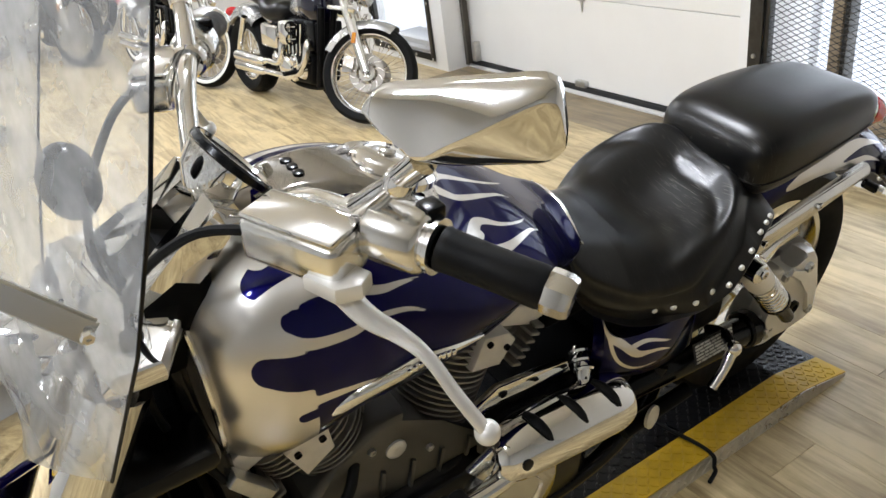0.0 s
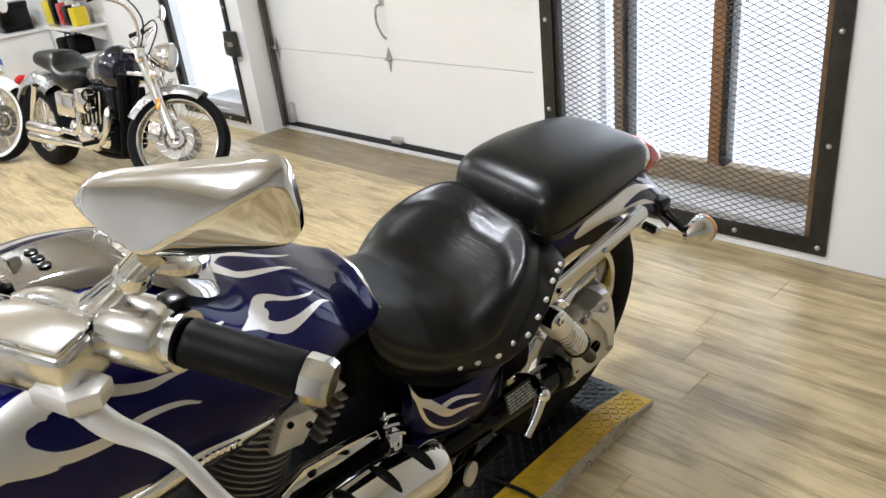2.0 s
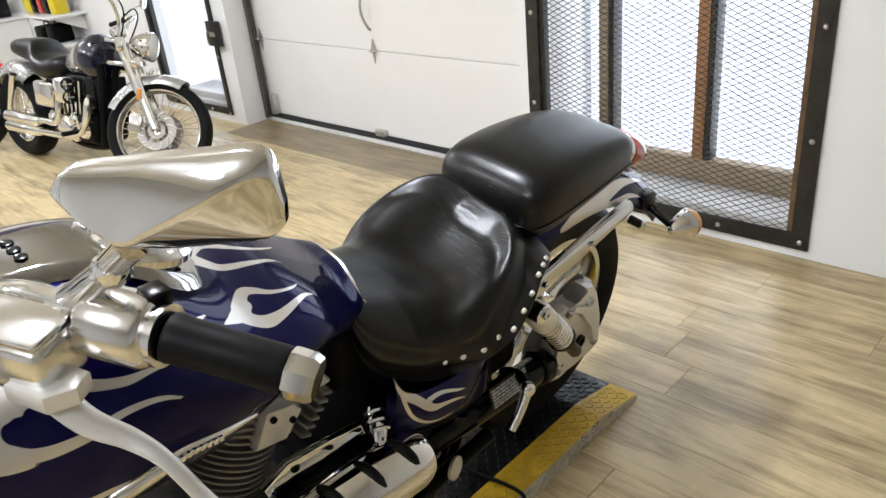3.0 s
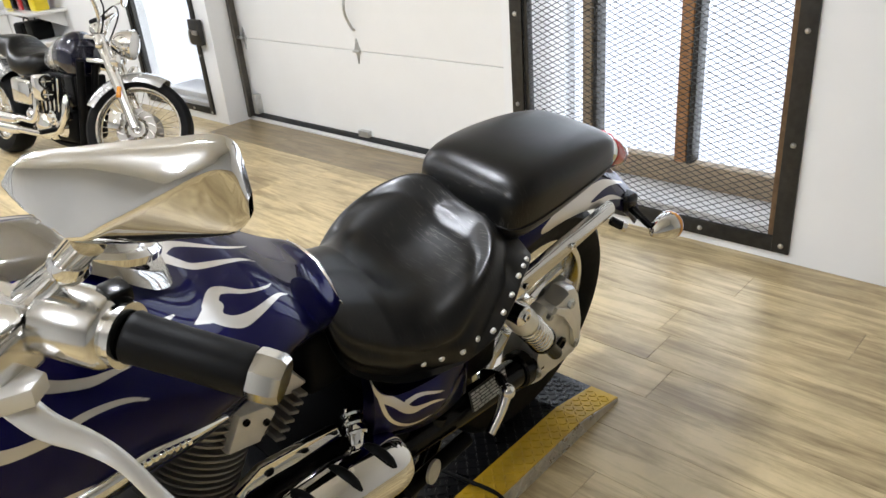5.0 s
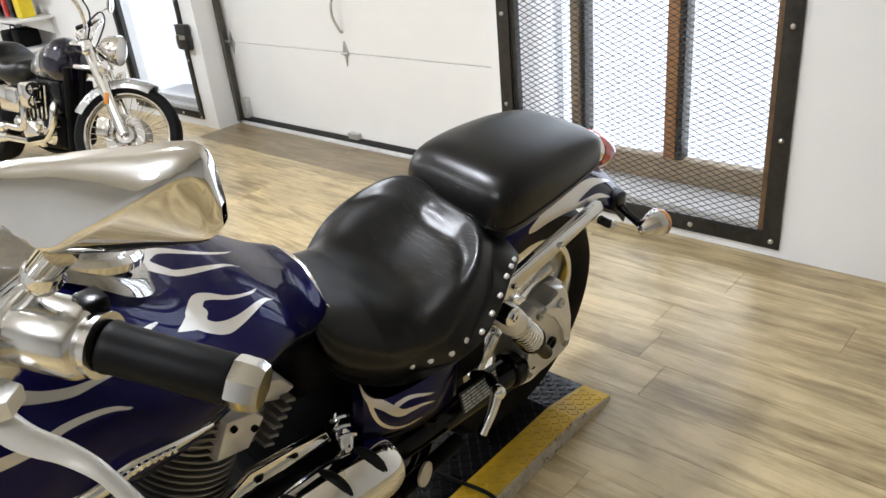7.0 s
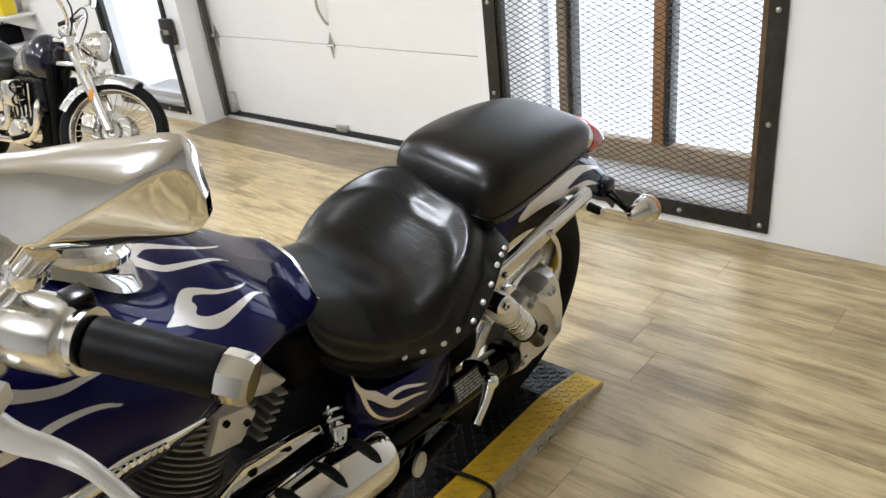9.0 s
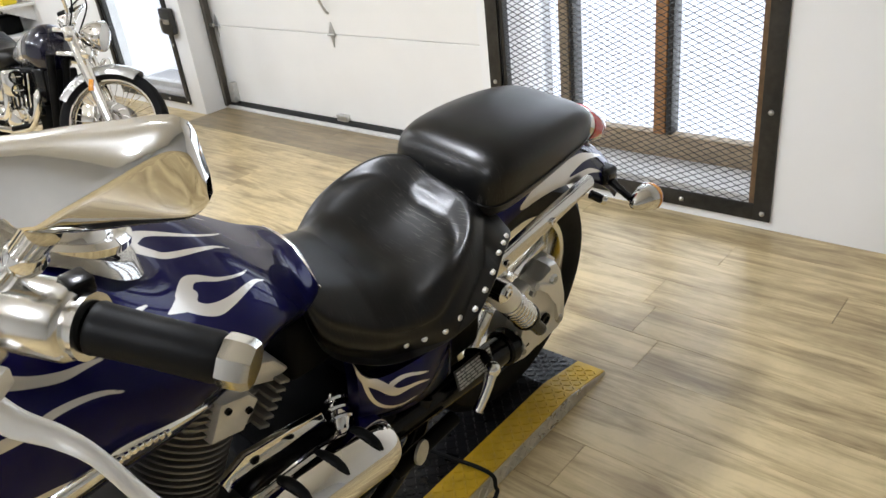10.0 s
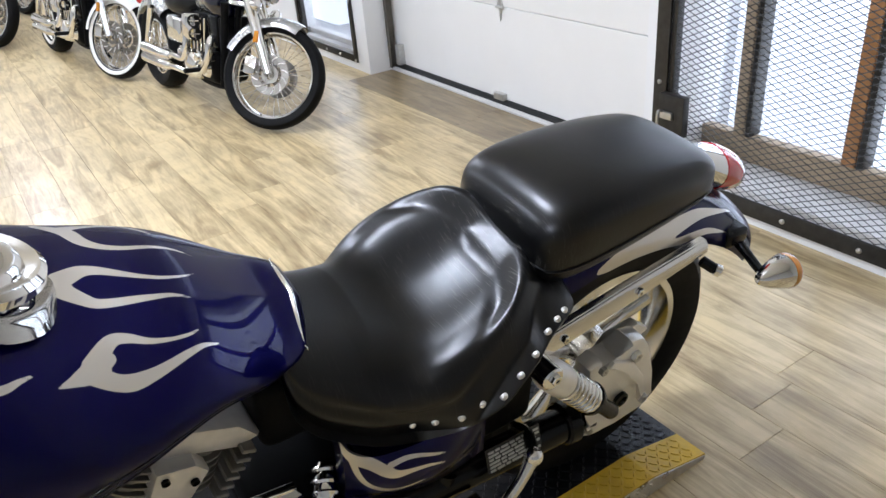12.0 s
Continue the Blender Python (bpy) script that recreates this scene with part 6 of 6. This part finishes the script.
part("dial", lathe([(0.050, 0.008), (0, 0.008)], (0.262, 0, 1.128), (0.80, 0, 0.60), 40), "black", gauge, "dark dial")
part("dial_ring", lathe([(0.057, 0.0), (0.0605, 0.003), (0.0605, 0.011), (0.057, 0.014)], (0.262, 0, 1.128), (0.80, 0, 0.60), 40), "black", gauge, "black bezel ring")

# handlebar, controls, mirrors on both sides
BAR = [(0.225, 0.0, 1.085), (0.235, 0.07, 1.09), (0.258, 0.14, 1.130), (0.284, 0.20, 1.170), (0.318, 0.276, 1.172), (0.354, 0.350, 1.167), (0.400, 0.425, 1.153)]
# mirror shell along its length: top, bottom, crease, depth
SHELL = [(-0.100, 0.011, 0.005, 0.008, 0.003), (-0.09, 0.024, -0.007, 0.003, 0.011), (-0.076, 0.030, -0.018, -0.006, 0.018), (-0.045, 0.035, -0.036, -0.022, 0.026), (-0.017, 0.040, -0.038, -0.006, 0.027),
         (0.022, 0.0455, -0.033, 0.018, 0.024), (0.050, 0.0495, -0.029, 0.033, 0.017), (0.062, 0.0475, -0.026, 0.034, 0.012), (0.070, 0.038, -0.020, 0.024, 0.007), (0.076, 0.004, -0.012, -0.004, 0.002)]
for s in (-1, 1):
    part("handlebar", tube([(x, s * y, z) for x, y, z in BAR], 0.0145, 14), "chrome", bike, "chrome handlebar")
    hd = Vector((0.45, s * 0.89, -0.02)).normalized()
    i0 = Vector((0.354, s * 0.350, 1.167))
    e0 = Vector((0.410, s * 0.442, 1.150))
    d = (e0 - i0).normalized()
    bm = lathe([(0.0135, 0), (0.0225, 0.001), (0.0235, 0.004), (0.0225, 0.010), (0.0218, 0.05), (0.0222, (e0 - i0).length - 0.004), (0.0212, (e0 - i0).length)], i0, d, 28)
    grip = part("grip", bm, "rubber", bike, "black rubber grip")
    L = 0.028
    part("grip_end", lathe([(0.0205, 0), (0.0225, 0.001), (0.0232, 0.006), (0.0225, 0.022), (0.0195, L), (0, L)], e0, d, 8), "satin", grip, "faceted chrome grip end")
    h0 = i0 - hd * 0.078
    bm = lathe([(0.014, 0), (0.030, 0.001), (0.034, 0.006), (0.034, 0.060), (0.031, 0.064), (0.026, 0.066), (0.026, 0.070), (0.029, 0.072), (0.029, 0.077), (0.020, 0.078)], h0, hd, 32)
    house = part("switch_housing", bm, "satin", bike, "chrome switch housing")
    c = h0 + hd * 0.050 + Vector((0.018, 0, 0.030))
    part("switch_button", box(c.x - 0.010, c.x + 0.012, c.y - 0.012, c.y + 0.012, c.z - 0.010, c.z + 0.006, 0.003), "black", house, "black switch button")
    # master cylinder and clamp inboard of the housing
    m0 = h0 - hd * 0.030
    part("clamp", rod(h0 - hd * 0.034, h0 - hd * 0.002, 0.026, 20), "chrome", bike, "chrome lever clamp")
    rot = Matrix.Translation(m0 + Vector((-0.046, 0, -0.012)) - hd * 0.004) @ hd.to_track_quat("X", "Z").to_matrix().to_4x4()
    bm = box(-0.066, 0.058, -0.030, 0.030, -0.028, 0.024, 0.010, 3)
    bmesh.ops.transform(bm, matrix=rot, verts=bm.verts)
    res = part("fluid_reservoir", bm, "satin", bike, "chrome fluid reservoir")
    bm = box(-0.062, 0.054, -0.027, 0.027, 0.0245, 0.031, 0.003, 2)
    bmesh.ops.transform(bm, matrix=rot, verts=bm.verts)
    part("reservoir_lid", bm, "chrome", res, "chrome reservoir lid")
    # lever with ball end
    pv = Vector((0.268, s * 0.300, 1.135))
    le = [Vector((x, s * y, z)) for x, y, z in ((0.258, 0.288, 1.140), (0.277, 0.325, 1.103), (0.300, 0.352, 1.083), (0.315, 0.380, 1.066), (0.331, 0.406, 1.024), (0.351, 0.428, 0.978))]
    bm = tube(le, [0.016, 0.014, 0.011, 0.0085, 0.0085, 0.009], 12, flat=0.62)
    lv = part("hand_lever", bm, "alloy", bike, "polished alloy hand lever")
    part("lever_ball", ball(le[-1] + Vector((0.003, 0, -0.006)), 0.0145), "alloy", lv, "ball end of the lever")
    bm = slab([(-0.03, -0.022), (0.012, -0.026), (0.03, -0.006), (0.026, 0.016), (-0.02, 0.020)], -0.010, 0.010, 0.003, plane="xy")
    bmesh.ops.transform(bm, matrix=Matrix.Translation(pv) @ hd.to_track_quat("X", "Z").to_matrix().to_4x4(), verts=bm.verts)
    part("lever_perch", bm, "alloy", bike, "polished lever perch")
    part("pivot_bolt", hexbolt(pv + Vector((0, 0, 0.008)), (0, 0, 1), 0.007, 0.008), "chrome", bike)
    # mirror: stem and creased shell
    out = Vector((0.669, s * 0.743, 0))
    fore = Vector((-0.743, s * 0.669, 0))
    cm = Vector((0.372, s * 0.385, 1.305))
    st = h0 - hd * 0.016
    foot = cm + out * -0.046 + Vector((0, 0, -0.034))
    bm = tube([st + Vector((0, 0, 0.014)), st + (foot - st) * 0.5 + Vector((0, 0, 0.006)), foot + fore * 0.004], [0.016, 0.012, 0.014], 14)
    lathe([(0.0, -0.004), (0.016, -0.002), (0.017, 0.008), (0.012, 0.016), (0.0, 0.017)], st + (foot - st) * 0.62, foot - st, 18, bm)
    part("mirror_stem", bm, "chrome", bike, "chrome mirror stem")
    rows_f, rows_b = [], []
    bm = bmesh.new()
    for i in range(61):
        x = -0.100 + 0.176 * (0.5 - 0.5 * math.cos(math.pi * i / 60))
        top, low, crease, deep = curve_at(SHELL, x)
        row = []
        for j in range(33):
            b = j / 32
            z = low + (top - low) * (0.5 - 0.5 * math.cos(math.pi * b))
            f = (top - z) / max(top - crease, 1e-5) if z > crease else (z - low) / max(crease - low, 1e-5)
            row.append(bm.verts.new(cm + out * x + Vector((0, 0, z)) + fore * (deep * min(1.0, max(0.0, f)) ** 0.62)))
        rows_f.append(row)
        rows_b.append([bm.verts.new(cm + out * x + Vector((0, 0, z)) - fore * 0.012) for z in (low, top)])
    for a, b in zip(rows_f, rows_f[1:]):
        for j in range(32):
            bm.faces.new((a[j], a[j + 1], b[j + 1], b[j]))
    for a, b, p, q in zip(rows_f, rows_f[1:], rows_b, rows_b[1:]):
        bm.faces.new((a[0], b[0], q[0], p[0]))
        bm.faces.new((a[-1], p[1], q[1], b[-1]))
        bm.faces.new((p[0], q[0], q[1], p[1]))
    mir = part("mirror", bm, "chrome", bike, "creased chrome mirror")
    bm = bmesh.new()
    low_edge, top_edge = [], []
    for i in range(25):
        x = -0.094 + 0.164 * i / 24
        top, low = curve_at(SHELL, x)[:2]
        low_edge.append(bm.verts.new(cm + out * x + Vector((0, 0, low + 0.004)) - fore * 0.0135))
        top_edge.append(bm.verts.new(cm + out * x + Vector((0, 0, top - 0.004)) - fore * 0.0135))
    for k in range(24):
        bm.faces.new((low_edge[k], low_edge[k + 1], top_edge[k + 1], top_edge[k]))
    part("mirror_glass", bm, "chrome", mir, "mirror glass", smooth=False)
    part("cable", tube([m0 + Vector((-0.08, -s * 0.03, 0.0)), (0.16, s * 0.16, 1.15), (0.09, s * 0.10, 1.05), (0.08, s * 0.09, 0.85), (0.13, s * 0.10, 0.70)], 0.006, 8), "rubber", bike, "black control cable")

# windscreen and its brackets
def screen_at(a, b):
    """a across from the bike's left to its right, b up."""
    t = -1 + 2 * a
    w = 0.90 + 0.66 * b
    half = 0.25 * (1 - 0.25 * max(0.0, b - 0.55) / 0.45) * (1 - 0.22 * max(0.0, 0.3 - b) / 0.3)
    return Vector((-0.10 + 0.335 * (w - 0.90) + 0.105 * t * t, half * t, w))


bm = bmesh.new()
grid = [[bm.verts.new(screen_at(i / 30, j / 30)) for j in range(31)] for i in range(31)]
for a, b in zip(grid, grid[1:]):
    for j in range(30):
        bm.faces.new((a[j], a[j + 1], b[j + 1], b[j]))
screen = part("windscreen", bm, "screen", bike, "clear scuffed plastic windscreen")
for s in (0, 1):
    edge = [screen_at(s, j / 20) for j in range(21)]
    part("screen_edge", tube(edge, 0.0022, 6, steps=1), "black", screen, "dark edge of the screen")
for s in (-1, 1):
    for z0, z1 in ((1.135, 1.205),):
        a, b = Vector((0.045, s * 0.235, z0)), Vector((-0.035, s * 0.185, z1))
        d = (b - a).normalized()
        up = Vector((-d.z, 0, d.x)).normalized() * 0.015
        bm = bmesh.new()
        o = Vector((0, s * 0.005, 0))
        q = [bm.verts.new(p) for p in (a - up - o, a + up - o, b + up - o, b - up - o, a - up + o, a + up + o, b + up + o, b - up + o)]
        for f in ((0, 1, 2, 3), (7, 6, 5, 4), (0, 4, 5, 1), (1, 5, 6, 2), (2, 6, 7, 3), (3, 7, 4, 0)):
            bm.faces.new([q[k] for k in f])
        bmesh.ops.bevel(bm, geom=list(bm.edges), offset=0.003, segments=2, affect="EDGES")
        br = part("screen_bracket", bm, "satin", bike, "flat chrome screen bracket")
        part("bracket_bolt", hexbolt(a + Vector((-0.006, s * 0.006, 0.003)), (0, s, 0), 0.007, 0.006), "chrome", br)

# horn bracket in front of the engine
part("horn_bracket", slab([(0.13, 0.695), (0.145, 0.712), (0.195, 0.640), (0.175, 0.620)], -0.115, -0.085, 0.004), "galv", bike, "slotted steel bracket")


# strap lying over the edge of the stand
strap = thing("strap", "thin black strap hanging over the yellow edge of the stand", "strap")
part("strap_cord", tube([(1.205, 1.235, 0.066), (1.222, 1.15, 0.060), (1.235, 1.06, 0.062), (1.238, 1.013, 0.054), (1.238, 1.008, 0.02), (1.238, 1.004, 0.0065), (1.20, 0.99, 0.0062)], 0.0055, 8), "rubber", strap)

# ---- raised tread on the stand ----
def tread(name, o, ax, ay, nx, ny, pitch, parent, mat, n):
    """Rows of small raised lozenges, turned left and right by turns."""
    verts, faces = [], []
    o, ax, ay, n = Vector(o), Vector(ax).normalized(), Vector(ay).normalized(), Vector(n)
    for i in range(nx):
        for j in range(ny):
            c = o + ax * (pitch * (i + 0.5)) + ay * (pitch * (j + 0.5))
            t = radians(45 if (i + j) % 2 else -45)
            u = ax * math.cos(t) + ay * math.sin(t)
            v = ay * math.cos(t) - ax * math.sin(t)
            L, W, H = pitch * 0.56, pitch * 0.18, 0.0024
            k = len(verts)
            for p in (u * L, v * W, -u * L, -v * W):
                verts.append(c + p)
            for p in (u * L * 0.7, v * W * 0.45, -u * L * 0.7, -v * W * 0.45):
                verts.append(c + p + n * H)
            faces += [(k, k + 1, k + 5, k + 4), (k + 1, k + 2, k + 6, k + 5), (k + 2, k + 3, k + 7, k + 6), (k + 3, k, k + 4, k + 7), (k + 4, k + 5, k + 6, k + 7)]
    me = bpy.data.meshes.new(name)
    me.from_pydata([tuple(v) for v in verts], [], faces)
    me.materials.append(M[mat])
    ob = new(name, me)
    ob.parent = parent
    return tagged(ob, kind="stuff")


sy0, sy1, syi, sh, _, sxb, sxc, szt = STAND
P = 0.0205
down = Vector((sxc - sxb, 0, szt - sh)).normalized()
sn = Vector((-down.z, 0, down.x))
tread("tread_pattern", (sxb - P * 122, sy0 + 0.006, sh + 0.001), (1, 0, 0), (0, 1, 0), 122, 4, P, stand, "deck_yellow", (0, 0, 1))
tread("tread_pattern", (sxb + 0.004, sy0 + 0.006, sh + 0.001), down, (0, 1, 0), 8, 4, P, stand, "deck_yellow", sn)
tread("tread_pattern", (sxb - P * 122, sy1 - 0.092, sh + 0.001), (1, 0, 0), (0, 1, 0), 122, 4, P, stand, "deck_yellow", (0, 0, 1))
tread("tread_pattern", (sxb - P * 122, syi + 0.002, sh), (1, 0, 0), (0, 1, 0), 122, 21, P, stand, "deck_black", (0, 0, 1))
tread("tread_pattern", (sxb + 0.004, syi + 0.002, sh), down, (0, 1, 0), 8, 21, P, stand, "deck_black", sn)
tread("tread_pattern", (sxb - 0.022 * 114, sy0, 0.001), (1, 0, 0), (0, 0, 1), 114, 2, 0.022, stand, "deck_bare", (0, -1, 0))

# ---- floor planks ----
PW, PL, GAP = 0.18, 1.22, 0.0007


def plank_mesh(w, l):
    g, b = GAP / 2, 0.0006
    v = []
    for z, e in ((-0.0034, g), (-0.0012, g), (0.0, g + b)):
        v += [(e, e, z), (w - e, e, z), (w - e, l - e, z), (e, l - e, z)]
    f = [(8, 9, 10, 11)]
    for r in (0, 4):
        f += [(r + k, r + (k + 1) % 4, r + 4 + (k + 1) % 4, r + 4 + k) for k in range(4)]
    return v, f


def plank_object(me, x, y):
    ob = new("plank", me)
    ob.location = (x, y, 0)
    ob.parent = floor
    return ob


shared = {}


def plank_data(w, l, mat):
    key = (round(w, 3), round(l, 3), mat)
    if key not in shared:
        me = bpy.data.meshes.new("plank")
        v, f = plank_mesh(w, l)
        me.from_pydata(v, [], f)
        me.materials.append(M[mat])
        shared[key] = me
    return shared[key]


rnd = random.Random(11)
rest_v, rest_f = [], []
row = 0
x = WX - PW
while x > XB - PW:
    y = Y0 - rnd.uniform(0.0, PL)
    while y < Y1:
        l = PL
        a, b = max(y, Y0), min(y + PL, Y1)
        near = x > -0.9 and b > 0.0 and a < 8.2 and b - a > 0.1
        if row == 0:
            pass
        elif near:
            plank_object(plank_data(PW, b - a, "plank"), x, a)
        elif b - a > 0.02:
            v, f = plank_mesh(PW, b - a)
            k = len(rest_v)
            rest_v += [(p + x, q + a, z) for p, q, z in v]
            rest_f += [tuple(i + k for i in q) for q in f]
        y += PL
    x -= PW
    row += 1
# the row along the door wall: worn dark pieces before the door, pale ones past it
y = Y0
while y < Y1 - 0.01:
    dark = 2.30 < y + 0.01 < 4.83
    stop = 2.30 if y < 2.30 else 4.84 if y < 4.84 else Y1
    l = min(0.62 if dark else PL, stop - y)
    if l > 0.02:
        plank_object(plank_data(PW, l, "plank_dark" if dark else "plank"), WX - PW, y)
    y += l
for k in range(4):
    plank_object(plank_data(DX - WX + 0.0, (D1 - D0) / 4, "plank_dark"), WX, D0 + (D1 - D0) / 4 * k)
me = bpy.data.meshes.new("plank_field")
me.from_pydata(rest_v, [], rest_f)
me.materials.append(M["plank"])
far = tagged(new("plank_field", me), kind="stuff")
far.parent = floor
